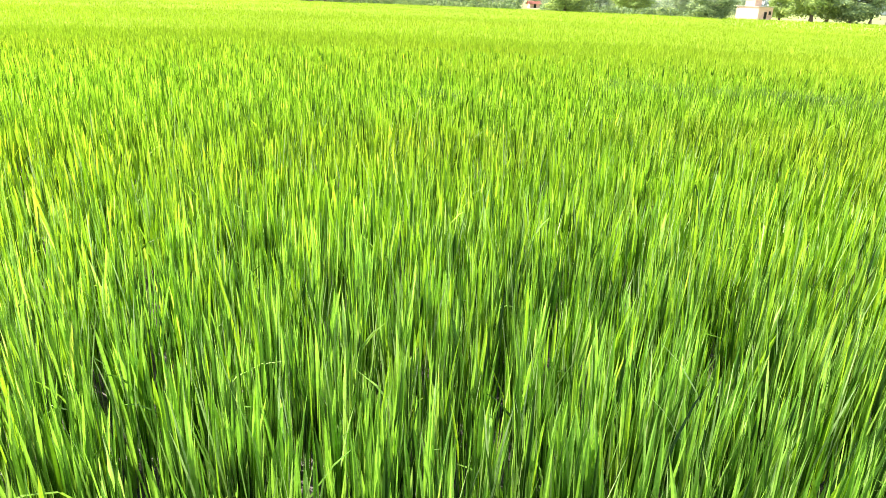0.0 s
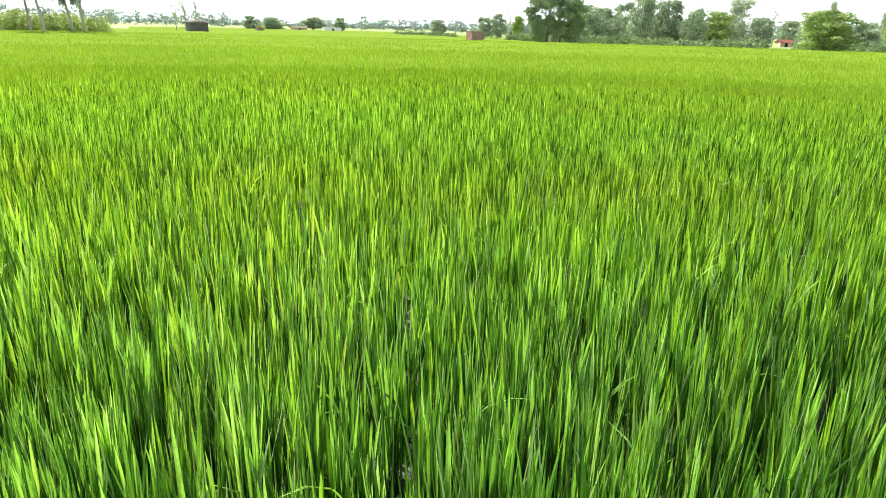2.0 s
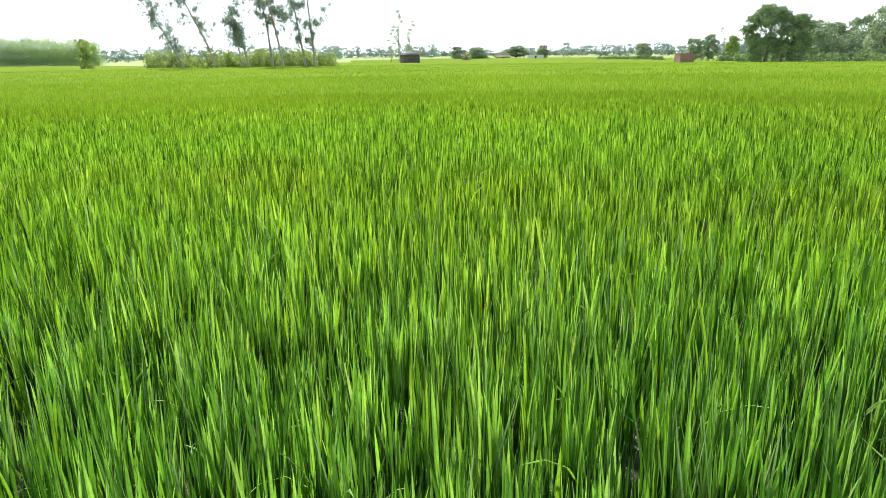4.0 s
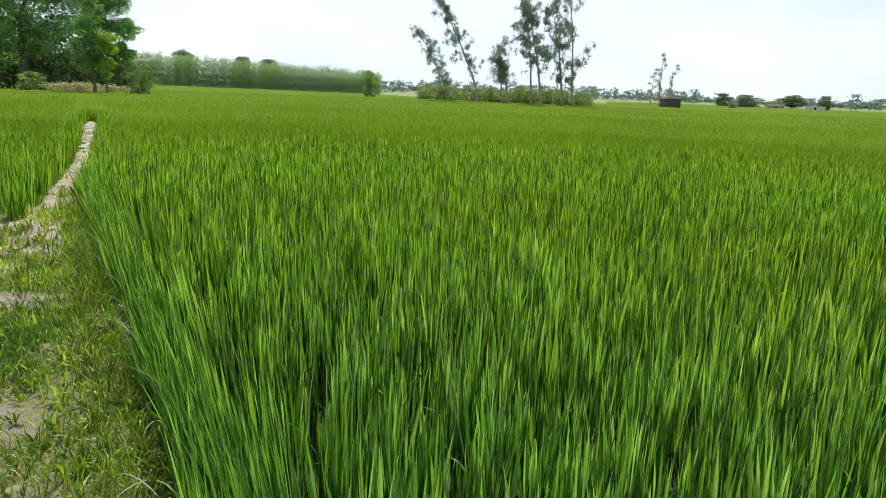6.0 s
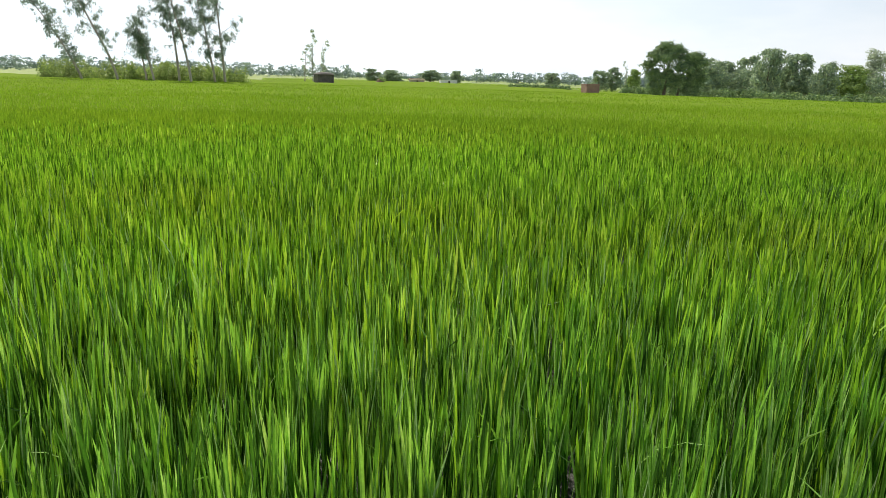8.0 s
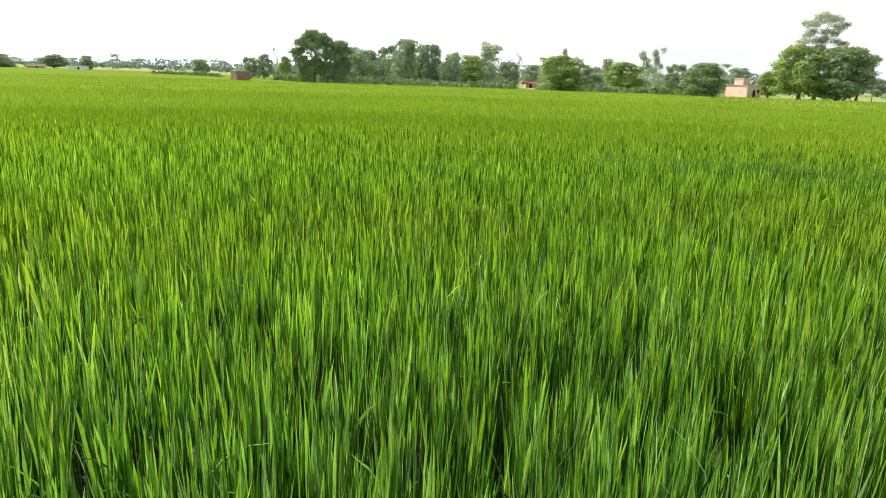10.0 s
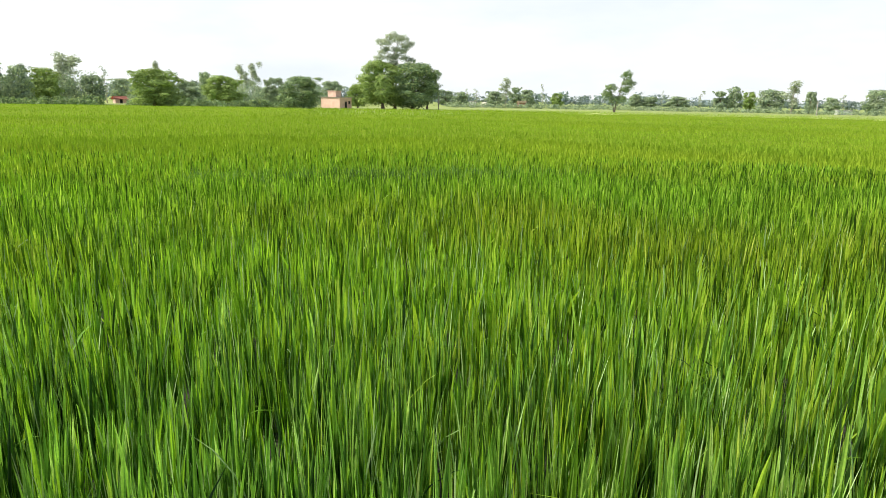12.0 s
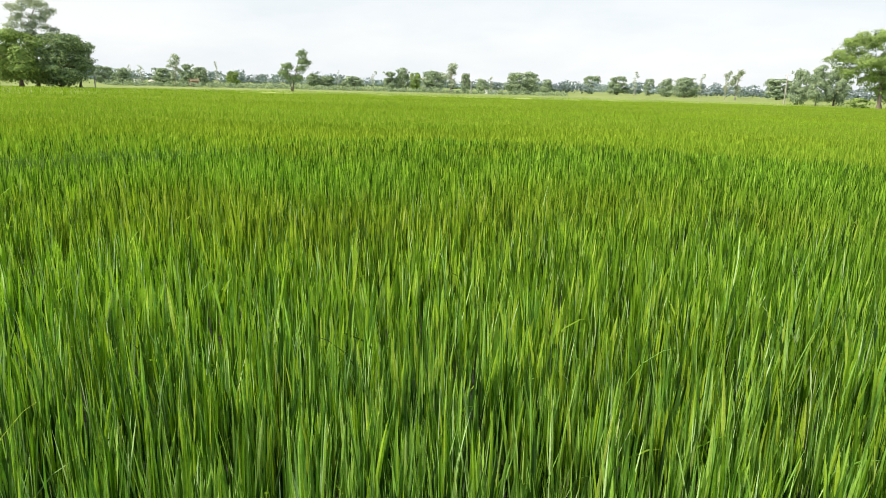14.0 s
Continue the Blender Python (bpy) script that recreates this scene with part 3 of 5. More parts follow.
    n = len(s2)
    v, q, t = join([(v, q, t), blades(p2[:, 0], p2[:, 1], np.full(n, BUND_H - 0.02), rng.uniform(0.06, 0.16, n), rng.uniform(0.02, 0.045, n), 1, rng, th0=0.6, th1=0.8)])
    ob = new("bund_grass", mesh_np("bund_grass", v, q, t, GRASS))
    tagged(ob, "short trodden yellow-green grass on the earth path", "grass", kind="stuff")


def build_edge_plants():
    """Rice at the path's edge leans out over it."""
    rng = np.random.RandomState(9)
    n = 1500
    s = 0.3 + 11 * rng.random(n) ** 1.3
    o = path_right(s) + rng.uniform(0.06, 0.28, n)
    p = s[:, None] * BU + o[:, None] * BN
    out = math.atan2(-BN[1], -BN[0])
    v, q, t = blades(p[:, 0], p[:, 1], np.full(n, 0.1), rng.uniform(0.4, 0.7, n), rng.uniform(0.008, 0.014, n), 5, rng, lean=out + rng.normal(0, 0.7, n), bend=np.abs(rng.normal(0.1, 0.16, n)), th0=0.07)
    ob = new("rice_edge", mesh_np("rice_edge", v, q, t, RICE))
    tagged(ob, "rice leaves leaning out over the earth path", "rice", kind="stuff")
    # stems down to the mud along both sides of the worn path and the cross bund
    n = 5200
    s = 9.5 + 21 * rng.random(n) ** 1.4
    right = rng.random(n) < 0.5
    o = np.where(right, path_right(s) + rng.uniform(0.05, 0.4, n), path_left(s) - rng.uniform(0.0, 0.4, n))
    cross = rng.random(n) < 0.25
    s, o = np.where(cross, CROSS + rng.uniform(0.72, 1.1, n), s), np.where(cross, rng.uniform(-6, -0.65, n), o)
    p = s[:, None] * BU + o[:, None] * BN
    v, q, t = blades(p[:, 0], p[:, 1], np.full(n, 0.02), rng.uniform(0.5, 0.74, n), rng.uniform(0.018, 0.034, n), 3, rng, th0=0.1)
    ob = new("rice_edge", mesh_np("rice_edge", v, q, t, RICE_MID))
    tagged(ob, "dense rice stems lining the worn earth path", "rice", kind="stuff")
    # light crop closes over the end of the path
    n = 700
    s, o = 30.6 + 2.6 * rng.random(n) ** 1.2, rng.normal(0.2, 0.26, n)
    o = np.where((s < 31.4) & (o > path_left(s)) & (o < path_right(s)), path_right(s) + 0.05, o)
    p = s[:, None] * BU + o[:, None] * BN
    v, q, t = blades(p[:, 0], p[:, 1], np.full(n, 0.02), rng.uniform(0.55, 0.7, n), rng.uniform(0.028, 0.04, n), 2, rng, th0=0.1)
    ob = new("rice_edge", mesh_np("rice_edge", v, q, t, RICE_FAR))
    tagged(ob, "light green rice closing over the end of the path", "rice", kind="stuff")
    n = 14
    s = np.linspace(1.8, 7.5, n) + rng.normal(0, 0.2, n)
    p = s[:, None] * BU + (path_right(s) + 0.08)[:, None] * BN
    v, q, t = blades(p[:, 0], p[:, 1], np.full(n, 0.15), rng.uniform(0.45, 0.7, n), rng.uniform(0.010, 0.016, n), 8, rng, lean=out + rng.normal(0, 0.7, n), bend=rng.uniform(1.2, 2.3, n), th0=0.3)
    ob = new("arching_leaves", mesh_np("arching_leaves", v, q, t, PALE_LEAF))
    tagged(ob, "long pale rice leaves arching over the path", "rice", kind="stuff")


def build_weeds():
    """A dark patch of taller weeds in the rice, and small herbs on the path."""
    rng = np.random.RandomState(19)
    n = 260
    cx, cy = bearing(55.65, 10.3)
    a, rr = rng.uniform(0, 2 * np.pi, n), np.abs(rng.normal(0, 0.34, n))
    x, y = cx + rr * np.cos(a) * 1.3, cy + rr * np.sin(a) * 0.8
    v, q, t = blades(x, y, np.full(n, 0.15), rng.uniform(0.42, 0.66, n), rng.uniform(0.016, 0.034, n), 3, rng, th0=0.3, th1=0.7)
    ob = new("weed_patch", mesh_np("weed_patch", v, q, t, WEED))
    tagged(ob, "dark green patch of taller weeds among the rice", "weeds", kind="stuff")
    n = 3600
    az = rng.uniform(68, 101, n)
    rr = np.interp(az, [68, 82, 92, 101], [12.6, 12.9, 13.6, 15.2]) + rng.normal(0, 0.32, n)
    x, y = rr * np.sin(np.radians(az)), rr * np.cos(np.radians(az))
    thick = wave(x, y, 0.7, 44) + rng.normal(0, 0.3, n) > -0.1
    x, y = x[thick], y[thick]
    n = len(x)
    v, q, t = blades(x, y, np.full(n, 0.2), rng.uniform(0.36, 0.58, n), rng.uniform(0.018, 0.036, n), 2, rng, th0=0.25, th1=0.4)
    ob = new("weed_patch", mesh_np("weed_patch", v, q, t, WEED))
    tagged(ob, "broken dark green strip of weeds across the rice", "weeds", kind="stuff")
    chunks = []
    for k in range(420):
        s, u = 0.8 + 8.5 * rng.random() ** 1.2, rng.random()
        o = path_right(s) - 1.1 * u ** 1.5 + 0.1
        c = s * BU + o * BN
        m = rng.randint(7, 15)
        ang = rng.uniform(0, 2 * np.pi, m)
        v, q, t = blades(np.full(m, c[0]) + rng.normal(0, 0.012, m), np.full(m, c[1]) + rng.normal(0, 0.012, m), np.full(m, BUND_H), rng.uniform(0.05, 0.14, m), rng.uniform(0.012, 0.024, m), 3, rng, lean=ang, bend=rng.uniform(0.5, 1.2, m), th0=0.7)
        chunks.append((v, q, t))
    # tufts hanging over the edges of the bare stretch
    for k in range(70):
        s = 8.8 + 15 * rng.random() ** 1.3
        o = (path_left(s) + rng.normal(0.02, 0.06)) if rng.random() < 0.55 else (path_right(s) + rng.normal(-0.02, 0.05))
        c = s * BU + o * BN
        m = rng.randint(8, 16)
        chunks.append(blades(c[0] + rng.normal(0, 0.04, m), c[1] + rng.normal(0, 0.04, m), np.full(m, BUND_H - 0.03), rng.uniform(0.06, 0.22, m), rng.uniform(0.012, 0.022, m), 3, rng, th0=0.5, th1=0.8))
    ob = new("path_herbs", mesh_np("path_herbs", *join(chunks), GRASS))
    tagged(ob, "small leafy herbs growing on the earth path", "herbs", kind="stuff")
    # low dark blades added to darken one spot of the path
    n = 2600
    s, o = rng.normal(4.95, 0.32, n), rng.normal(-0.58, 0.16, n)
    p = s[:, None] * BU + o[:, None] * BN
    v, q, t = blades(p[:, 0], p[:, 1], np.full(n, BUND_H), rng.uniform(0.04, 0.09, n), rng.uniform(0.012, 0.024, n), 2, rng, th0=0.6, th1=0.9)
    ob = new("dark_blade_patch", mesh_np("dark_blade_patch", v, q, t, WEED))
    tagged(ob, "low dark green blades added to darken the earth path", "herbs", kind="stuff")


def build_clods():
    """Dry clay lumps lying along the bare stretch of the path."""
    rng = np.random.RandomState(23)
    chunks = []
    for k in range(30):
        s = 8.6 + 17 * rng.random() ** 1.5
        lo, hi = float(path_left(s)), float(path_right(s))
        o = rng.uniform(lo + 0.08, hi - 0.05)
        c = s * BU + o * BN
        bm = bmesh.new()
        bmesh.ops.create_icosphere(bm, subdivisions=2, radius=1)
        sx, sy, sz = rng.uniform(0.02, 0.07), rng.uniform(0.02, 0.06), rng.uniform(0.01, 0.025)
        v = np.array([(p.co.x * sx, p.co.y * sy, p.co.z * sz) for p in bm.verts]) * rng.uniform(0.85, 1.12, (len(bm.verts), 1))
        f = np.array([[p.index for p in q.verts] for q in bm.faces])
        bm.free()
        a = rng.uniform(0, 2 * np.pi)
        x, y = v[:, 0] * math.cos(a) - v[:, 1] * math.sin(a), v[:, 0] * math.sin(a) + v[:, 1] * math.cos(a)
        chunks.append((np.stack([x + c[0], y + c[1], v[:, 2] + BUND_H + 0.01], 1), None, f))
    for k in range(16):  # broken cakes of dried clay further along
        s = rng.uniform(19, 31)
        o = rng.uniform(float(path_left(s)) + 0.06, float(path_right(s)) - 0.06)
        c = s * BU + o * BN
        bm = bmesh.new()
        bmesh.ops.create_icosphere(bm, subdivisions=2, radius=1)
        sx, sy, sz = rng.uniform(0.07, 0.17), rng.uniform(0.05, 0.12), rng.uniform(0.03, 0.07)
        v = np.array([(p.co.x * sx, p.co.y * sy, min(p.co.z, 0.55) * sz) for p in bm.verts]) * rng.uniform(0.82, 1.15, (len(bm.verts), 1))
        f = np.array([[p.index for p in q.verts] for q in bm.faces])
        bm.free()
        a = rng.uniform(0, 2 * np.pi)
        x, y = v[:, 0] * math.cos(a) - v[:, 1] * math.sin(a), v[:, 0] * math.sin(a) + v[:, 1] * math.cos(a)
        chunks.append((np.stack([x + c[0], y + c[1], v[:, 2] + BUND_H], 1), None, f))
    ob = new("clay_clods", mesh_np("clay_clods", *join(chunks), CLOD))
    tagged(ob, "dry pale clay lumps on the worn path", "clay", kind="stuff")


# ---------------------------------------------------------------- trees
def leaf_cloud(lobes, n, size, rng, droop=0.0, narrow=0.6, hollow=0.5):
    """n leaves (small kites) about the skins of lobes (cx, cy, cz, rx, ry, rz)."""
    L = np.array(lobes, float)
    area = (L[:, 3] * L[:, 4] + L[:, 3] * L[:, 5] + L[:, 4] * L[:, 5])
    pick = rng.choice(len(L), n, p=area / area.sum())
    d = rng.normal(0, 1, (n, 3))
    d /= np.linalg.norm(d, axis=1)[:, None]
    low = (d[:, 2] < -0.15) & (rng.random(n) < 0.6)
    d[low, 2] *= -1
    rad = hollow + (1.08 - hollow) * rng.random(n) ** 0.45
    rad += (rng.random(n) < 0.12) * rng.uniform(0, 0.3, n)
    rad *= 1 + 0.26 * np.sin(d[:, 0] * 5 + pick) * np.cos(d[:, 2] * 6 + pick * 1.7)
    c = L[pick, :3] + d * rad[:, None] * L[pick, 3:]
    nrm = d * 1.3 + rng.normal(0, 0.42, (n, 3)) + np.array([0, 0, 0.25])
    nrm /= np.linalg.norm(nrm, axis=1)[:, None]
    ax = rng.normal(0, 1, (n, 3)) + np.array([0, 0, -droop])
    ax -= nrm * (ax * nrm).sum(1)[:, None]
    ax /= np.linalg.norm(ax, axis=1)[:, None] + 1e-9
    bx = np.cross(nrm, ax)
    s = (size * rng.uniform(0.55, 1.4, n))[:, None]
    v = np.stack([c - ax * s * 0.5, c + bx * s * narrow * 0.5 + ax * s * 0.05, c + ax * s * 0.55, c - bx * s * narrow * 0.5 + ax * s * 0.05], 1)
    return v.reshape(-1, 3), np.arange(4 * n).reshape(n, 4), None


def limbs(rng, height, lean, radius, count, spread, start=0.35):
    """A trunk with a bend and limbs that rise from it."""
    u = np.linspace(0, 1, 8)
    bend = rng.normal(0, 0.02 * height, (8, 2)) * u[:, None]
    pts = np.stack([lean * u ** 1.4 + bend[:, 0], bend[:, 1], u * height], 1)
    chunks = [tube(pts, radius * (1 - 0.85 * u) * (1 + 0.5 * np.exp(-u * 18)), 8, 0.08, rng)]
    for k in range(count):
        a, f = rng.uniform(0, 2 * np.pi), start + (0.92 - start) * (k + rng.random()) / count
        p0 = np.array([np.interp(f, u, pts[:, i]) for i in range(3)])
        ln = spread * (1.1 - 0.6 * f) * rng.uniform(0.7, 1.2)
        w = np.linspace(0, 1, 5)[:, None]
        p = p0 + w * np.array([math.cos(a) * ln, math.sin(a) * ln, ln * rng.uniform(0.35, 0.9)]) + (w ** 2) * np.array([0, 0, 0.15 * ln])
        chunks.append(tube(p, radius * 0.42 * (1.15 - f) * np.linspace(1, 0.25, 5), 6, 0.05, rng))
    return join(chunks), pts


def dome(rng, w, z0, z1, n, low=0.75):
    """Lobes heaped into a rounded but ragged crown of width w between z0 and z1."""
    out = []
    side = rng.uniform(0.75, 1.15, 8)  # the outline bulges unevenly round the tree
    for k in range(n):
        f = (k + 0.5) / n
        z = z0 + (z1 - z0) * f
        a = k * 2.4 + rng.uniform(-0.5, 0.5)
        ring = w * 0.5 * math.sqrt(max(0.04, 1 - abs((f - 0.4) / 0.66) ** 2.2)) * (low if f < 0.15 else 1) * side[int(a / (2 * math.pi) * 8) % 8]
        r = rng.uniform(0.13, 0.22) * w * (1.15 - 0.35 * f)
        q = max(0.0, ring - r * 0.7) * rng.uniform(0.6, 1.05)
        out.append((q * math.cos(a), q * math.sin(a), min(max(z + rng.normal(0, 0.03) * (z1 - z0), z0 + r * 0.5), z1 - r * 0.5), r, r * rng.uniform(0.8, 1.1), r * rng.uniform(0.55, 0.8)))
    for k in range(3):  # boughs that break the outline
        a, f = rng.uniform(0, 2 * math.pi), rng.uniform(0.3, 0.95)
        q, r = w * 0.5 * (1.05 - 0.5 * max(0, f - 0.4)), rng.uniform(0.06, 0.1) * w
        out.append((q * math.cos(a), q * math.sin(a), z0 + (z1 - z0) * f, r, r, r * 0.7))
    return out


PROTO = {}


def proto(kind, seed, far=False):
    """Trunk and crown meshes of one kind of tree, with its height and width."""
    if (kind, seed, far) in PROTO:
        return PROTO[kind, seed, far]
    few, big = (0.34, 1.6) if far else (1.0, 1.0)  # far trees: fewer, larger leaf bunches
    rng = np.random.RandomState(100 + 17 * seed + sum(ord(ch) for ch in kind))
    if kind == "mango":
        h, w, mat, bark = 8.0, 8.0, MANGO, BARK
        wood, _ = limbs(rng, 5.5, 0.3, 0.26, 7, 3.0, 0.25)
        crown = leaf_cloud(dome(rng, w, 0.25, h, 36), int(19000 * few), 0.28 * big, rng)
    elif kind == "neem":
        h, w, mat, bark = 8.0, 7.0, HAZED_NEEM, BARK
        wood, _ = limbs(rng, 6.5, 0.4, 0.2, 9, 2.8, 0.25)
        crown = leaf_cloud([(x, y, z + rng.uniform(-0.5, 0.5), a * 0.8, b * 0.8, c * 0.95) for x, y, z, a, b, c in dome(rng, w, 0.6, h - 0.5, 30, 0.9)], int(18000 * few), 0.26 * big, rng)
    elif kind == "ash":
        h, w, mat, bark = 7.0, 7.0, ASH, BARK
        wood, _ = limbs(rng, 5.2, 0.2, 0.2, 7, 2.6, 0.25)
        crown = leaf_cloud(dome(rng, w, 0.5, h, 30, 0.95), int(18000 * few), 0.25 * big, rng)
    elif kind == "poplar":
        h, w, mat, bark = 10.0, 4.0, POPLAR, PALEBARK
        wood, _ = limbs(rng, 9.0, 0.5, 0.16, 10, 1.9, 0.3)
        lob = [(rng.normal(0, 0.75), rng.normal(0, 0.75), 2.8 + 6.8 * f, 0.8, 0.8, 0.85) for f in np.linspace(0, 1, 13) ** 0.8]
        crown = leaf_cloud(lob, int(6000 * few), 0.2 * big, rng, 0.6)
    elif kind == "thin":
        h, w, mat, bark = 9.0, 2.0, POPLAR, PALEBARK
        wood, _ = limbs(rng, 8.8, 0.3, 0.1, 9, 0.9, 0.25)
        lob = [(rng.normal(0, 0.4), rng.normal(0, 0.4), 2.4 + 6.2 * f, 0.42, 0.42, 0.5) for f in np.linspace(0, 1, 9)]
        crown = leaf_cloud(lob, int(700 * few), 0.24 * big, rng, 0.6)
    else:
        h, w, mat, bark = 2.4, 2.6, (CANE if kind == "cane_end" else ASH), BARK
        wood, _ = limbs(rng, 1.5, 0.1, 0.05, 6, 0.9, 0.1)
        crown = leaf_cloud(dome(rng, w, 0.1, h, 14, 1.0), int(1500 * few), 0.22 * big, rng)
    # far mangoes take this paler leaf, with haze in its colour
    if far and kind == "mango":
        mat = HAZED_NEEM
    lv = crown[0]
    w = float(np.percentile(np.hypot(lv[:, 0], lv[:, 1]), 95)) * 2
    h = max(float(np.percentile(lv[:, 2], 99.5)), float(wood[0][:, 2].max()) * 0.9)
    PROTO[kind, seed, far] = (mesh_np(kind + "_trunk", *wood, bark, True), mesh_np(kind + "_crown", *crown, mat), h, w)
    return PROTO[kind, seed, far]


TREE_WORDS = {
    "mango": ("broadleaf_tree", "dark green broadleaf tree with a dense rounded crown", "tree"),
    "neem": ("field_tree", "grey-green field tree with an open uneven crown", "tree"),
    "ash": ("round_tree", "light green round-crowned tree beside the field", "tree"),
    "poplar": ("poplar", "tall narrow silver-green tree with a pale trunk", "tree"),
    "thin": ("slender_tree", "slender sparse tree with a thin pale trunk", "tree"),
    "shrub": ("shrub", "low light green shrub at the field edge", "shrub"),
    "cane_end": ("shrub", "tall pale green shrub at the end of the plantation", "shrub")}
planted = 0


def plant(kind, az, d, height, width):
    """Set a tree on a bearing and distance, scaled to its height and width."""
    global planted
    planted += 1
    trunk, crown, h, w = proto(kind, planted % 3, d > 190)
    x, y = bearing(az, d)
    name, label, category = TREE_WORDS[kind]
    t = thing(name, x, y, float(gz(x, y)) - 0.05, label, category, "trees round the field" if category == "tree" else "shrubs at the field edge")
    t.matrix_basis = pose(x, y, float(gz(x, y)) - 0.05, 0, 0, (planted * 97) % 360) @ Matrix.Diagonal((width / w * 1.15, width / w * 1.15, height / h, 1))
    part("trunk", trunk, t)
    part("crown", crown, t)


def own_tree(name, az, d, label, trunks, lobes, leaves, size, mat, bark=BARK, droop=0.0, hollow=0.5, seed=1, grow=1.0):
    """A tree shaped by its own trunks (x, lean, height, radius) and lobes; x runs to the right as seen from the path."""
    rng = np.random.RandomState(seed)
    x, y = bearing(az, d)
    t = thing(name, x, y, float(gz(x, y)) - 0.05, label, "tree", "trees round the field", turn=-az)
    lobes = [tuple(grow * c for c in lobe) for lobe in lobes]
    for tx, lean, hh, rad in ([grow * c for c in row] for row in trunks):
        (v, q, tr), _ = limbs(rng, hh, lean, rad, 8, hh * 0.28, 0.4)
        v = v + np.array([tx, 0, 0])
        part("trunk", mesh_np("trunk", v, q, tr, bark, True), t)
    part("crown", mesh_np("crown", *leaf_cloud(lobes, leaves, size, rng, droop, hollow=hollow), mat), t)
    return t


def eucalyptus(az, d, lean, height, first, seed, spread=1.45):
    """A tall sparse tree: a slim bent trunk, upswept limbs and hanging leaf bunches from height `first` up."""
    rng = np.random.RandomState(seed)
    x, y = bearing(az, d)
    t = thing("eucalyptus", x, y, float(gz(x, y)) - 0.05, "tall sparse eucalyptus with a slim leaning trunk", "tree", "eucalyptus clump", turn=-az)
    u = np.linspace(0, 1, 10)
    pts = np.stack([lean * u ** 1.3 + rng.normal(0, 0.12, 10) * u, rng.normal(0, 0.12, 10) * u, u * height], 1)
    chunks, lobes = [tube(pts, 0.17 * (1 - 0.9 * u) + 0.02, 8, 0.05, rng)], []
    for k in range(26):
        f = first + (1 - first) * (k + rng.random()) / 26
        p0 = np.array([np.interp(f, u, pts[:, i]) for i in range(3)])
        a = rng.uniform(0, 2 * np.pi)
        ln = spread * rng.uniform(0.6, 2.8) * (1.25 - 0.7 * f)
        tip = p0 + np.array([math.cos(a) * ln, math.sin(a) * ln, ln * rng.uniform(0.2, 0.8)])
        chunks.append(tube(np.stack([p0, (p0 + tip) / 2 + [0, 0, 0.1], tip]), [0.04, 0.028, 0.01], 5))
        for m in range(6):
            c = p0 + (tip - p0) * rng.uniform(0.35, 1.15) + rng.normal(0, 0.3, 3)
            r = rng.uniform(0.2, 0.5)
            lobes.append((c[0], c[1], c[2] - 0.15, r, r, r * 1.5))
    part("trunk", mesh_np("trunk", *join(chunks), PALEBARK, True), t, "pale slim trunk")
    part("crown", mesh_np("crown", *leaf_cloud(lobes, int(360 * height), 0.26, rng, 2.2, 0.4, 0.2), EUC), t)


def thicket(name, az0, az1, d0, d1, h0, h1, depth, count, mat, label, seed, lobe=0.8, leaf=0.3, uneven=0.16, dense=38):
    """A belt of close-growing leafy stems along the field edge."""
    rng = np.random.RandomState(seed)
    f = (np.arange(count) + rng.random(count)) / count
    az, d = az0 + (az1 - az0) * f, d0 + (d1 - d0) * f + rng.uniform(0, depth, count)
    x, y = d * np.sin(np.radians(az)), d * np.cos(np.radians(az))
    top = (h0 + (h1 - h0) * f) * (1 - uneven + uneven * wave(x, y, 0.5, seed) + rng.normal(0, 0.05, count))
    lobes, chunks = [], []
    for i in range(count):
        hh, z = top[i], float(gz(x[i], y[i]))
        k = max(2, int(hh / (lobe * 1.3)))
        for j in range(k):
            r = lobe * rng.uniform(0.55, 1.0) * (1.1 - 0.45 * j / k)
            lobes.append((x[i] + rng.normal(0, 0.25), y[i] + rng.normal(0, 0.25), z + (j + 0.6) / k * (hh - r * 0.4), r, r, hh / k * 0.8))
        chunks.append(tube([(x[i], y[i], z - 0.05), (x[i], y[i], z + hh * 0.8)], [0.04, 0.01], 4))
    chunks_v, chunks_q, chunks_t = join(chunks)
    lv, lq, _ = leaf_cloud(lobes, int(len(lobes) * dense), leaf, rng, 0.5, 0.42)
    v, q, t = join([(lv, lq, None), (chunks_v, chunks_q, chunks_t)])
    ob = new(name, mesh_np(name, v, q, t, mat))
    tagged(ob, label, "thicket", kind="stuff")


def far_wood(az0, az1, d, h, seed):
    """A distant belt of trees, its leaf colour tinted for haze."""
    rng = np.random.RandomState(seed)
    n = max(4, int(abs(az1 - az0) * math.pi / 180 * d / 3.2))
    lobes = []
    for k in range(n):
        az = az0 + (az1 - az0) * (k + rng.random()) / n
        x, y = bearing(az, d + rng.uniform(-12, 25))
        hh = h * (0.8 + 0.2 * math.sin(az * 2.1 + seed) * math.sin(az * 5.3) + rng.uniform(-0.12, 0.2))
        for j in range(4):
            r = rng.uniform(2.4, 4.6)
            lobes.append((x + rng.normal(0, 1.4), y + rng.normal(0, 1.4), float(gz(x, y)) + max(r * 0.6, hh * (j + 0.5) / 4 - 0.2 * r), r, r, hh / 5))
    ob = new("far_wood", mesh_np("far_wood", *leaf_cloud(lobes, n * (150 if az0 < 148 else 25), 1.5, rng), HAZED_FAR_LEAF))
    tagged(ob, "distant belt of trees on the horizon, haze tinted into the leaves", "wood", kind="stuff")


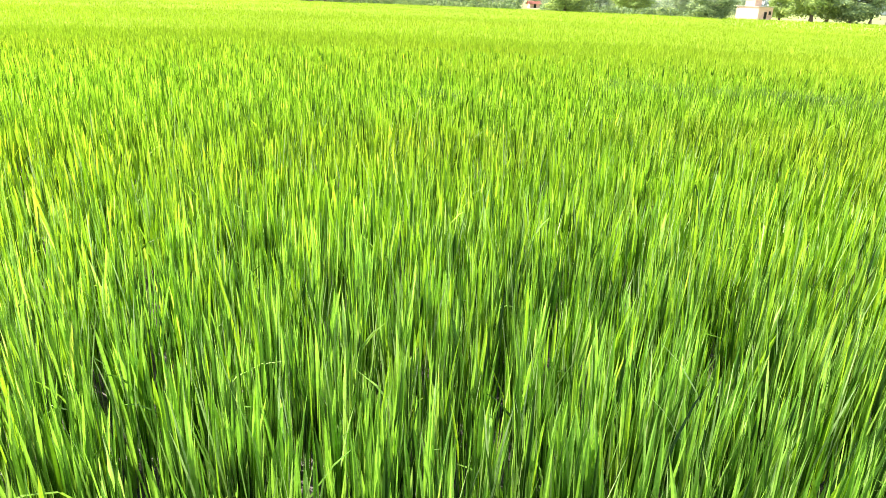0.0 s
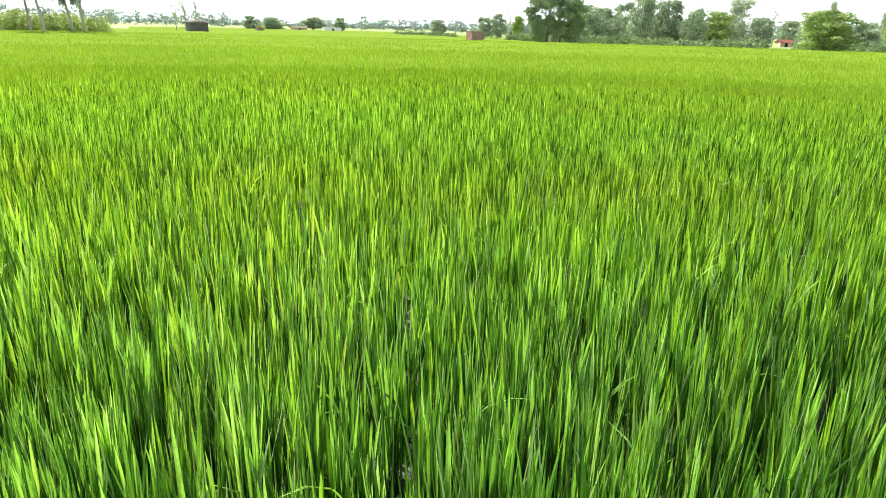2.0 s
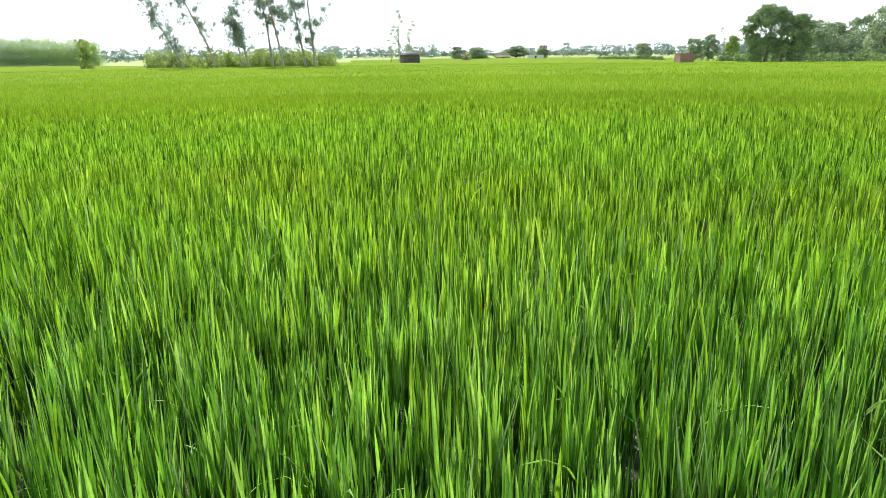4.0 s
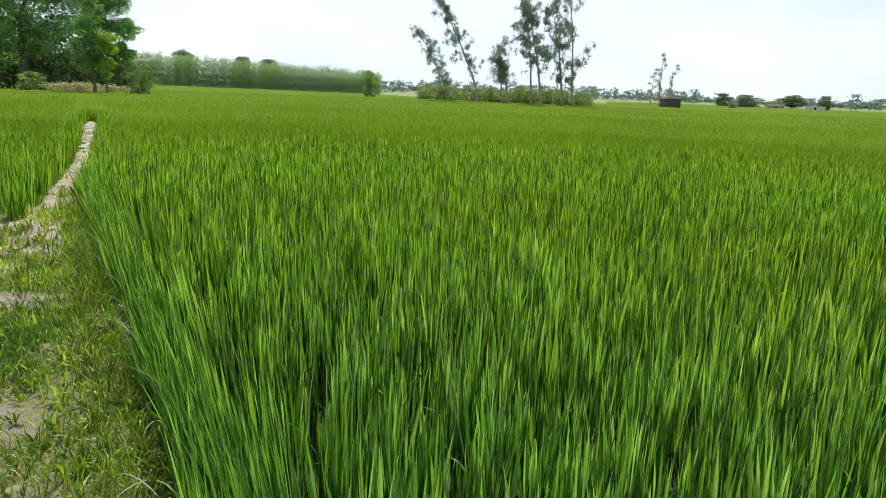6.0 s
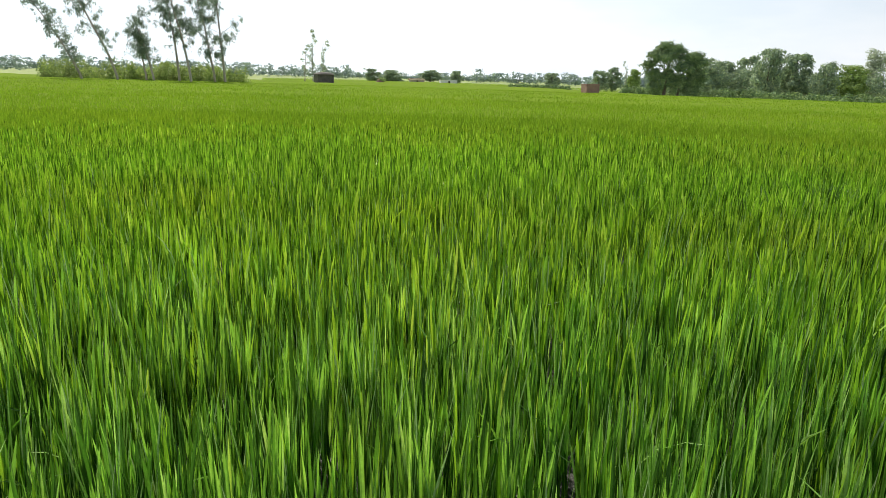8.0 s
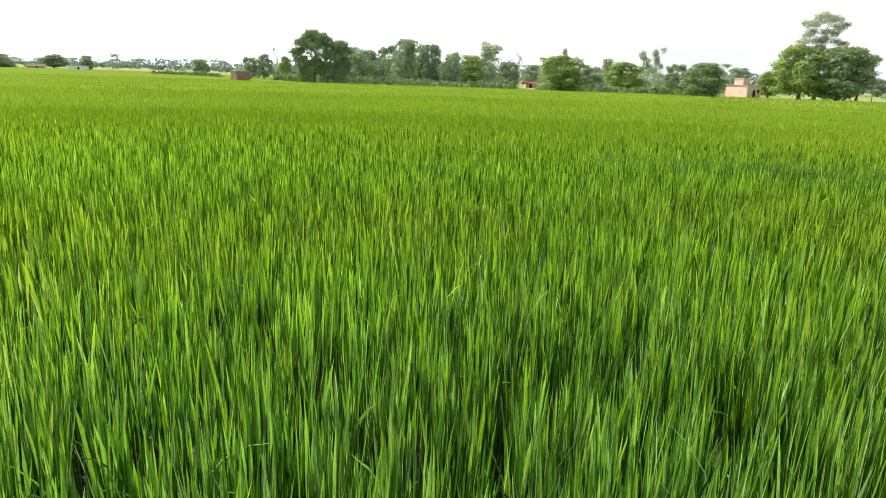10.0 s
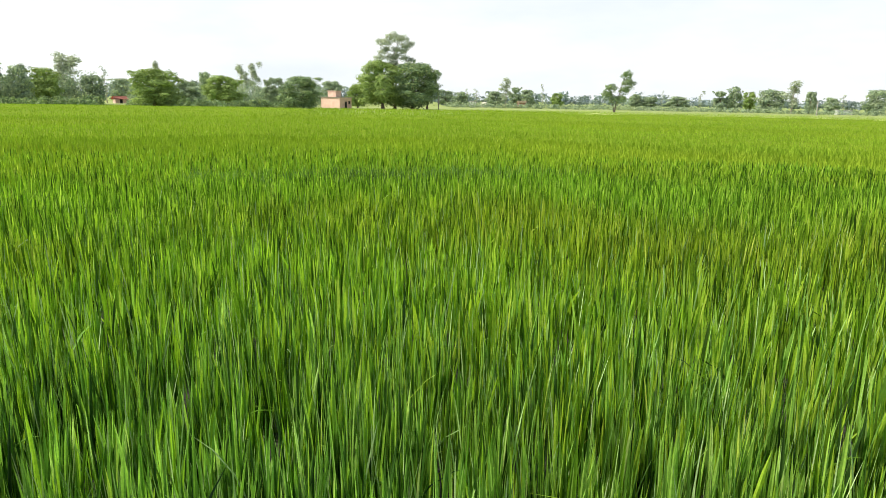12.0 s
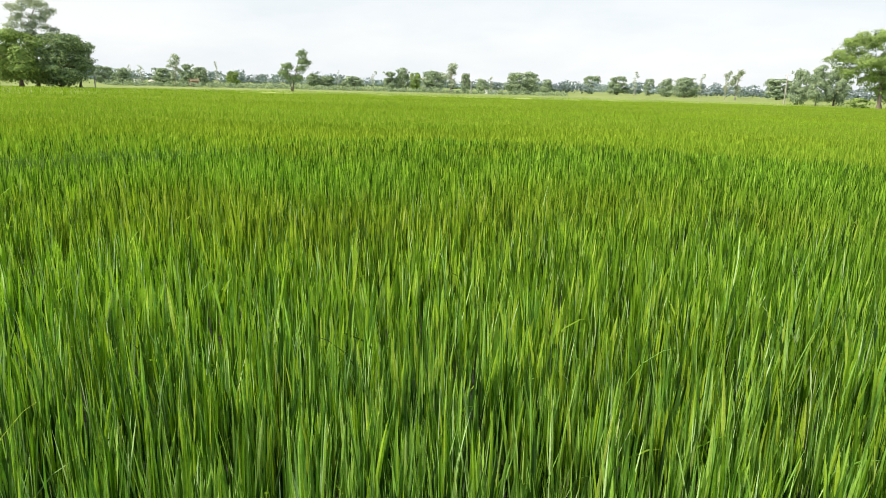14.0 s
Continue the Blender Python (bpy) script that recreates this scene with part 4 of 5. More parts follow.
# ---------------------------------------------------------------- buildings
def hut(name, label, az, d, a, right, left, height, mat, roof_mat, door=False, roof="slab", sink=0.0, category="hut", eave=0.18):
    """A small building with its near corner on a bearing; its right face recedes by a degrees."""
    x, y = bearing(az, d)
    t = thing(name, x, y, float(gz(x, y)) - sink, label, category, turn=a - az)
    th = 0.22
    part("wall", mesh_bm("wall", box(0, 0, 0, right, th, height), mat), t)
    part("wall", mesh_bm("wall", box(0, left - th, 0, right, left, height), mat), t)
    part("wall", mesh_bm("wall", box(0.003, th, 0, th, left - th, height - 0.01), mat), t)
    part("wall", mesh_bm("wall", box(right - th, th, 0, right - 0.003, left - th, height - 0.01), mat), t)
    if roof == "slab":
        part("roof", mesh_bm("roof", box(-eave, -eave, height, right + eave, left + eave, height + 0.16, 0.03), roof_mat), t)
    elif roof == "mound":
        bm = bmesh.new()
        bmesh.ops.create_grid(bm, x_segments=10, y_segments=8, size=0.5)
        for v in bm.verts:
            fx, fy = v.co.x * 2, v.co.y * 2
            v.co = Vector((right / 2 + v.co.x * (right + 0.4), left / 2 + v.co.y * (left + 0.4), height - 0.05 + 0.4 * (1 - fx * fx * fx * fx) * (1 - fy * fy * fy * fy)))
        bmesh.ops.solidify(bm, geom=bm.faces[:], thickness=0.12)
        part("roof", mesh_bm("roof", bm, roof_mat), t)
    else:
        bm = bmesh.new()
        o, rise = 0.45, 0.9
        for px, py, pz in ((-o, -o, 0), (right + o, -o, 0), (right + o, left / 2, rise), (-o, left / 2, rise), (-o, left + o, 0), (right + o, left + o, 0)):
            bm.verts.new((px, py, height + pz - 0.1))
        bm.verts.ensure_lookup_table()
        bm.faces.new([bm.verts[i] for i in (0, 1, 2, 3)])
        bm.faces.new([bm.verts[i] for i in (3, 2, 5, 4)])
        bmesh.ops.solidify(bm, geom=bm.faces[:], thickness=0.15)
        part("roof", mesh_bm("roof", bm, roof_mat), t)
    if door:
        c = right * 0.5
        part("door", mesh_bm("door", box(c - 0.4, -0.03, 0.02, c + 0.4, 0.02, min(1.75, height - 0.1)), DARK), t, "dark plank door")
    return t


def utility_pole(az, d, height):
    x, y = bearing(az, d)
    t = thing("utility_pole", x, y, float(gz(x, y)) - 0.1, "grey concrete utility pole beyond the field", "pole", "poles", turn=-az)
    part("post", mesh_np("post", *tube([(0, 0, 0), (0, 0, height * 0.5), (0, 0, height)], [0.16, 0.13, 0.09], 8), CONCRETE, True), t)
    part("cross_arm", mesh_bm("cross_arm", box(-0.7, -0.05, height - 0.5, 0.7, 0.05, height - 0.4, 0.01), CONCRETE), t)


def heap(name, label, az, d, width, height, mat, category):
    """A rounded stack of straw or cut stalks."""
    x, y = bearing(az, d)
    bm = bmesh.new()
    bmesh.ops.create_icosphere(bm, subdivisions=3, radius=1)
    for v in bm.verts:
        k = 1 + 0.12 * noise.noise(v.co * 2.5)
        v.co = Vector((v.co.x * width / 2 * k, v.co.y * width / 2 * k, max(-0.02, v.co.z) * height * k))
    ob = new(name, mesh_bm(name, bm, mat))
    ob.matrix_basis = pose(x, y, float(gz(x, y)) - 0.02)
    tagged(ob, label, category)


# ---------------------------------------------------------------- build: land and crop
build_ground()
build_canopy()
build_bund()
build_rice()
build_edge_plants()
build_weeds()
build_clods()


def meadow(az0, az1, start, depth, count, seed, label, mat, tall=0.45, width=0.14):
    """Rough grass on the land past the rice."""
    rng = np.random.RandomState(seed)
    az = rng.uniform(az0, az1, count)
    r = edge(az) + start + depth * rng.random(count) ** 1.4
    x, y = r * np.sin(np.radians(az)), r * np.cos(np.radians(az))
    v, q, t = blades(x, y, gz(x, y) - 0.02, tall * rng.uniform(0.5, 1.3, count), width * rng.uniform(0.6, 1.4, count), 1, rng, th0=0.4)
    ob = new("meadow_grass", mesh_np("meadow_grass", v, q, t, mat))
    tagged(ob, label, "grass", kind="stuff")


meadow(75, 97, 0.6, 110, 16000, 64, "green grass before the farmhouse and the tall trees", RICE_FAR)
meadow(97, 152, 0.6, 120, 30000, 61, "pale yellow-green rough grass past the rice", FARGRASS)
meadow(11, 42, 0.6, 150, 30000, 62, "green fields past the rice", RICE_FAR)
meadow(42, 75, 0.6, 60, 16000, 63, "yellow-green grass at the foot of the trees", FARGRASS)


def far_bund(az0, az1, out, height, seed):
    """A low grassy ridge along the far edge of the rice."""
    az = np.arange(az0, az1, 0.25)
    rows = []
    for o, z in ((0.0, -0.1), (0.35, 0.75), (0.8, 1.0), (1.3, 0.8), (1.8, -0.1)):
        r = edge(az) + out + o
        x, y = r * np.sin(np.radians(az)), r * np.cos(np.radians(az))
        rows.append(np.stack([x, y, gz(x, y) + z * height * (1 + 0.12 * wave(x, y, 0.8, seed))], 1))
    n = len(az)
    i = np.arange(n - 1)
    q = np.concatenate([np.stack([k * n + i, k * n + i + 1, (k + 1) * n + i + 1, (k + 1) * n + i], 1)[:, ::-1] for k in range(4)])
    ob = new("field_bund", mesh_np("field_bund", np.concatenate(rows), q, None, RIDGE, True))
    tagged(ob, "low pale grassy bund along the far field edge", "bund", kind="structure")


far_bund(96, 150, 0.8, 0.55, 71)

# ---------------------------------------------------------------- build: plantation and eucalyptus
thicket("plantation_belt", -27, -7.6, 262, 196, 12.0, 6.4, 7, 760, HAZED_PLANTATION, "belt of young green plantation trees in a row, paled for haze", 81, 1.5, 0.36, 0.1, 50)
for k, (az, d, lean, height, first, spread) in enumerate((
        (-1.75, 106, -5.6, 11.2, 0.24, 0.85), (0.65, 105, -7.4, 17.0, 0.24, 1.35), (3.1, 107, -2.2, 9.3, 0.35, 1.0), (2.55, 108, -0.8, 6.4, 0.5, 0.8),
        (4.9, 104, -1.3, 14.5, 0.4, 1.15), (5.75, 103, -3.4, 17.2, 0.36, 1.5), (8.25, 104, -1.4, 17.6, 0.15, 2.1), (7.5, 107, -2.8, 16.0, 0.25, 1.4))):
    eucalyptus(az, d, lean, height, first, 200 + k, spread)
thicket("cane_thicket", -4.4, 9.8, 116, 108, 3.7, 3.3, 6, 260, CANE, "tall pale green reeds and shrubs under the eucalyptus", 82, 0.6, 0.3, 0.34)
thicket("undergrowth", -34, -26.6, 80, 82, 1.5, 1.3, 3, 90, DRYBRUSH, "dry pale undergrowth and brush below the trees", 83, 0.6, 0.25)

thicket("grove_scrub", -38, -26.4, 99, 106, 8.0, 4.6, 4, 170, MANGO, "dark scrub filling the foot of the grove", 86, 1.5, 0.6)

# ---------------------------------------------------------------- build: trees round the field
plant("mango", -22.83, 320, 15.1, 9.9)
plant("mango", -18.54, 330, 14.0, 8.9)
plant("mango", -16.43, 330, 13.3, 10.6)
plant("shrub", -25.90, 80, 3.4, 2.5)
plant("shrub", -33.02, 80, 2.4, 2.8)
plant("cane_end", -8.45, 128, 5.2, 2.7)
plant("thin", 14.34, 160, 8.7, 2.2)
plant("thin", 15.01, 158, 11.7, 2.1)
plant("thin", 15.86, 162, 9.7, 2.2)
plant("neem", 19.72, 300, 5.4, 6.4)
plant("mango", 21.35, 290, 5.0, 7.9)
plant("mango", 26.60, 330, 6.0, 6.1)
plant("shrub", 20.49, 190, 2.0, 2.1)
plant("neem", 24.49, 420, 7.0, 13.6)
plant("neem", 34.43, 300, 6.1, 6.5)
plant("neem", 38.23, 210, 6.2, 4.4)
plant("neem", 39.30, 215, 7.3, 4.3)
plant("thin", 40.27, 260, 10.7, 2.2)
plant("ash", 40.93, 266, 8.0, 4.5)
plant("neem", 46.22, 195, 9.7, 8.6)
plant("mango", 47.66, 214, 9.7, 7.2)
plant("neem", 49.19, 221, 11.5, 6.9)
plant("mango", 50.60, 195, 12.3, 6.7)
plant("neem", 52.53, 201, 11.4, 7.6)
plant("mango", 54.52, 195, 9.2, 5.3)
plant("ash", 55.96, 201, 8.8, 7.0)
plant("poplar", 57.27, 214, 13.4, 5.6)
plant("neem", 55.96, 214, 7.9, 5.3)
plant("poplar", 57.54, 214, 12.8, 5.9)
plant("neem", 59.06, 208, 7.5, 5.6)
plant("thin", 59.94, 227, 10.8, 2.5)
plant("mango", 60.98, 240, 7.5, 6.5)
plant("ash", 63.30, 145, 7.1, 8.3)
plant("poplar", 63.60, 169, 9.9, 3.3)
plant("neem", 65.62, 162, 5.5, 5.4)
plant("mango", 66.89, 247, 10.3, 4.4)
plant("ash", 68.33, 182, 7.5, 8.8)
plant("poplar", 69.75, 234, 12.7, 4.1)
plant("poplar", 70.61, 234, 13.8, 4.1)
plant("neem", 72.15, 182, 7.3, 5.1)
plant("mango", 74.33, 153, 6.8, 7.8)
plant("mango", 76.80, 260, 8.7, 7.4)
plant("ash", 78.84, 195, 6.6, 5.2)
plant("shrub", 71.17, 166, 1.9, 2.2)
plant("shrub", 64.07, 143, 1.7, 3.3)
plant("neem", 86.04, 338, 7.1, 7.2)
plant("neem", 87.26, 312, 6.4, 6.5)
plant("thin", 87.79, 390, 9.0, 2.8)
plant("thin", 88.60, 390, 9.1, 3.9)
plant("mango", 90.04, 299, 6.6, 6.8)
plant("poplar", 90.98, 260, 11.2, 4.4)
plant("neem", 91.75, 299, 8.4, 5.2)
plant("mango", 92.71, 305, 7.5, 7.1)
plant("thin", 93.98, 273, 9.3, 2.1)
plant("ash", 95.18, 312, 6.4, 4.8)
plant("neem", 101.41, 390, 7.4, 7.6)
plant("neem", 102.54, 390, 6.1, 7.7)
plant("thin", 103.34, 338, 8.6, 1.6)
plant("neem", 104.59, 364, 6.2, 10.2)
plant("thin", 106.22, 325, 8.4, 3.1)
plant("neem", 107.67, 273, 7.4, 5.5)
plant("neem", 108.61, 279, 9.2, 5.4)
plant("ash", 109.73, 299, 7.7, 4.8)
plant("mango", 111.10, 279, 8.2, 9.3)
plant("poplar", 112.62, 260, 10.9, 5.3)
plant("neem", 113.80, 286, 7.8, 3.9)
plant("mango", 115.10, 338, 6.3, 6.0)
plant("thin", 115.88, 338, 7.5, 3.3)
plant("mango", 117.85, 299, 8.8, 7.2)
plant("mango", 119.05, 305, 9.4, 8.3)
plant("mango", 120.41, 390, 7.5, 6.2)
plant("neem", 124.05, 455, 11.1, 10.6)
plant("neem", 126.06, 416, 10.4, 9.9)
plant("thin", 127.38, 390, 12.8, 3.8)
plant("neem", 128.53, 429, 9.7, 5.8)
plant("mango", 129.83, 390, 9.3, 7.2)
plant("mango", 131.18, 364, 9.6, 10.6)
plant("thin", 132.31, 338, 11.0, 2.9)
plant("poplar", 134.11, 312, 11.7, 4.4)
plant("poplar", 134.85, 314, 12.3, 4.8)
plant("neem", 137.68, 390, 10.4, 12.9)
plant("mango", 139.09, 221, 9.7, 4.8)
plant("neem", 140.28, 214, 10.6, 5.0)
plant("neem", 141.42, 221, 9.9, 6.1)
own_tree("grove_tree", -33.6, 96.6, "large dark broadleaf tree shading the path end", [(0, 0.8, 13, 0.42), (-3.5, -1.0, 11, 0.3)],
         [(-6, 0, 5.0, 2.8, 2.6, 2.2), (-6, 0, 9.5, 3.0, 2.8, 2.4), (-5, 0, 14, 3.2, 3, 2.6), (-1.5, 0, 4.0, 2.6, 2.4, 2.0), (-2, -1, 8.0, 3.0, 2.8, 2.3), (-1, 0, 12.5, 3.2, 3, 2.5), (0, 0, 16.5, 3.0, 3, 2.4), (2.6, 0, 5.4, 2.2, 2.2, 1.8), (2.8, 0, 9.4, 2.4, 2.4, 2.0), (3.0, 0, 13.2, 2.4, 2.2, 2.0), (-3.6, 1, 11, 3.2, 2.8, 2.6), (-3.6, 1, 6.4, 3.2, 2.8, 2.6), (0.8, 1, 9.6, 3.0, 2.6, 2.4), (0.8, 1, 6, 2.8, 2.6, 2.2), (-7.5, 1, 12, 3.2, 2.8, 2.6), (-7.5, 1, 7, 3.2, 2.8, 2.6), (2.6, 0, 16.8, 2.2, 2.2, 2.0), (4.8, 1, 6.5, 2.2, 2.2, 2.2), (4.8, 1, 10.5, 2.2, 2.2, 2.2), (4.6, 1, 14.5, 2.2, 2.2, 2.2)], 76000, 0.29, GROVE, hollow=0.4, seed=311, grow=1.15)
own_tree("grove_tree", -28.0, 104.6, "dark broadleaf tree with a ragged tall crown", [(-0.6, 0.6, 13, 0.36)],
         [(-1.2, 0, 4.6, 1.9, 1.8, 1.6), (1.2, 0, 4.4, 1.6, 1.6, 1.4), (-1.4, 0, 7.4, 2.1, 2.0, 1.7), (1.6, 0, 7.2, 1.8, 1.7, 1.4), (-1.6, 0, 10.4, 2.2, 2.0, 1.7), (0.8, 0, 10.2, 1.8, 1.8, 1.5), (-2.0, 0, 13.4, 2.1, 2.0, 1.7), (0.2, 0, 13.2, 1.6, 1.6, 1.4), (-1.4, 0, 16, 1.7, 1.7, 1.4)], 50000, 0.26, GROVE, hollow=0.3, seed=312, grow=1.15)
own_tree("young_tree", -29.1, 79, "grey-green slim tree standing before the dark grove", [(0, 0.2, 8.5, 0.17)],
         [(-0.7, 0, 3.4, 1.1, 1.0, 0.9), (0.6, 0, 3.6, 1.0, 0.9, 0.9), (-0.8, 0, 5.0, 1.3, 1.1, 1.0), (0.5, 0, 5.4, 1.1, 1.0, 1.0), (-0.4, 0, 6.8, 1.2, 1.1, 1.0), (0.4, 0, 8.2, 1.0, 0.9, 1.0), (0.0, 0, 9.6, 0.7, 0.7, 0.9)], 10000, 0.22, GROVE, hollow=0.35, seed=313)
own_tree("young_tree", -28.1, 78, "yellow-green sapling lit by the sun before the grove", [(-0.3, 0.4, 5.2, 0.1)],
         [(0.1, 0, 5.8, 0.85, 0.8, 0.6), (-0.3, 0, 4.9, 0.8, 0.8, 0.6), (0.5, 0, 4.8, 0.6, 0.6, 0.5), (0.0, 0, 3.4, 0.7, 0.7, 0.6), (-0.3, 0, 2.4, 0.6, 0.6, 0.6)], 3600, 0.2, SAPLING, hollow=0.3, seed=314)
own_tree("giant_tree", 81.9, 188, "very tall tree with an open crown over the others", [(0, 0.6, 17.5, 0.34)],
         [(-2.6, 0, 17.0, 2.0, 2.0, 1.4), (-0.6, 0.5, 18.6, 2.2, 2.0, 1.5), (1.8, 0, 18.0, 2.0, 2.0, 1.5), (3.0, 0, 16.2, 1.4, 1.6, 1.2), (-3.4, 0, 14.6, 1.2, 1.4, 1.1), (0.6, 0, 15.2, 1.6, 1.6, 1.2), (-1.0, 0, 13.2, 1.8, 1.8, 1.2), (2.6, 0, 13.2, 1.3, 1.5, 1.0), (-4.2, 0, 13.0, 1.5, 1.5, 1.2), (4.4, 0, 12.6, 1.3, 1.3, 1.0), (0.3, 0, 13.8, 1.2, 1.2, 1.0), (-2.2, 0, 15.4, 1.2, 1.2, 0.9), (2.2, 0, 15.0, 1.1, 1.1, 0.9), (-0.4, 0, 11.6, 1.8, 1.6, 1.2), (4.3, 0, 17.0, 1.0, 1.0, 0.8), (-4.2, 0, 17.4, 1.0, 1.0, 0.8)], 12000, 0.28, POPLAR, hollow=0.3, seed=301)
# light leaf left, dark leaf right: the group's lit and shaded sides by colour
plant("ash", 80.9, 184, 12.2, 11.0)
plant("mango", 83.4, 186, 12.0, 12.0)
own_tree("broadleaf_tree", 84.7, 190, "dark green broadleaf tree with a lopsided crown", [(-0.5, 0.8, 6.5, 0.3)],
         [(0.6, 0, 7.6, 1.9, 1.8, 1.6), (1.9, 0, 9.3, 1.4, 1.4, 1.2), (-0.8, 0, 5.5, 2.2, 2.0, 1.9), (1.2, 0, 4.2, 2.0, 2.0, 1.8), (-1.2, 0, 2.8, 2.0, 2.0, 1.6)], 13000, 0.24, MANGO, seed=302)
own_tree("broadleaf_tree", 43.7, 145, "large dark green tree with an uneven spreading crown", [(-1.0, 0.4, 8.5, 0.34), (1.6, 0.8, 7.0, 0.26)],
         [(-4.4, 0, 6.2, 1.5, 1.6, 1.0), (-3.2, 0, 8.0, 1.8, 1.8, 1.3), (-1.4, 0, 9.6, 1.9, 1.8, 1.2), (0.4, 0, 8.9, 1.8, 1.8, 1.3), (-3.4, 0, 4.4, 1.7, 1.7, 1.5), (-1.2, -1, 7.2, 2.2, 2.0, 1.7), (2.4, 0, 7.4, 1.9, 1.8, 1.5), (4.4, 0, 7.8, 1.5, 1.5, 1.1), (5.0, 0, 6.4, 1.6, 1.6, 1.4), (2.2, -1, 5.4, 2.2, 2.0, 1.8), (-1.0, 0, 3.6, 2.3, 2.0, 1.9), (1.6, 0, 2.6, 2.4, 2.0, 1.8), (4.6, 0, 3.4, 2.0, 1.8, 1.9), (-3.0, 0, 1.8, 1.6, 1.6, 1.4), (4.0, 0, 1.4, 1.6, 1.6, 1.2)], 40000, 0.28, MANGO, hollow=0.3, seed=305)
own_tree("two_lobed_tree", 99.7, 200, "dark tree with two uneven leafy lobes", [(0.4, 2.4, 9.5, 0.2), (0.2, -1.6, 5.5, 0.14)],
         [(3.2, 0, 9.9, 1.5, 1.4, 1.5), (3.7, 0, 7.7, 1.9, 1.5, 1.5), (2.7, 0, 5.9, 1.5, 1.3, 1.2), (-1.0, 0, 6.4, 1.7, 1.5, 1.4), (-1.8, 0, 4.7, 1.7, 1.5, 1.3), (0.5, 0, 3.4, 1.8, 1.5, 1.2), (2.2, 0, 3.8, 1.3, 1.3, 1.0)], 13000, 0.24, MANGO, hollow=0.4, seed=303)
own_tree("spreading_tree", 144.0, 150, "large spreading tree with a light green flat-topped crown", [(0.5, -0.8, 8.0, 0.42), (1.8, 1.0, 7.0, 0.3)],
         [(-6.4, 0, 9.0, 2.6, 2.6, 2.0), (-4.0, 0, 11.6, 3.0, 2.8, 2.1), (0.2, 0, 12.4, 3.4, 3.2, 2.0), (4.0, 0, 11.0, 2.8, 2.8, 1.9), (6.0, 0, 8.6, 2.4, 2.4, 1.8), (-5.0, -1, 6.6, 1.7, 1.7, 1.1), (-2.2, -2, 8.2, 2.4, 2.2, 1.5), (2.0, -2, 8.2, 2.6, 2.2, 1.6), (5.0, -1, 6.2, 2.0, 2.0, 1.3), (2.2, 1, 5.6, 2.4, 2.4, 1.8), (0, 2, 8.0, 3.4, 3.0, 2.2), (-1.0, 1, 5.2, 2.6, 2.4, 1.9), (4.6, 1, 4.0, 2.4, 2.4, 1.9), (1.6, 2, 3.2, 2.6, 2.4, 1.8), (6.5, 0, 5.4, 2.2, 2.2, 1.8)], 46000, 0.3, ASH, seed=304)
plant("shrub", 143.0, 146, 2.2, 4.0)
plant("shrub", 146.0, 147, 2.6, 5.0)

# ---------------------------------------------------------------- build: huts and houses
house = hut("farmhouse", "salmon plastered farmhouse with a flat roof and rooftop room", 77.4, 180, 45, 4.3, 7.0, 2.75, PLASTER, CONCRETE, True, category="house")
part("rooftop_room", mesh_bm("rooftop_room", [box(0.5, 2.0, 2.91, 2.5, 4.9, 4.35), box(0.35, 1.85, 4.35, 2.65, 5.05, 4.47, 0.02)], PLASTER), house, "small brick-coloured room on the roof")
part("window", mesh_bm("window", box(3.1, -0.03, 1.1, 3.8, 0.02, 1.9), DARK), house, "dark barred window")
hut("brick_hut", "small weathered brick pump hut with a rounded roof", 15.38, 140, 20, 3.4, 2.2, 2.2, MUDBRICK, MUDBRICK, False, "mound")
hut("brick_hut", "small red-brick pump hut with a flat roof", 37.32, 112, 24, 2.15, 2.2, 1.75, BRICK, BRICK, False, "slab", eave=0.03)
hut("thatched_shed", "low shed with a pitched thatch roof", 22.9, 300, 15, 6.0, 3.2, 1.9, CONCRETE, THATCH, True, "pitched", sink=0.8, category="shed")
hut("white_building", "long low whitewashed building far across the fields", 25.4, 320, 12, 7.6, 4.0, 1.9, WHITEWASH, WHITEWASH, True, "slab", sink=0.5, category="building")
hut("village_house", "pale plastered house with a red roof among trees", 60.5, 226, 15, 3.2, 3.0, 1.3, PLASTER, ROOFTILE, True, "pitched", category="house")
hut("white_shed", "small white shed beyond the fields", 115.6, 262, 15, 4.5, 3.0, 1.5, WHITEWASH, CONCRETE, False, "slab", category="shed")
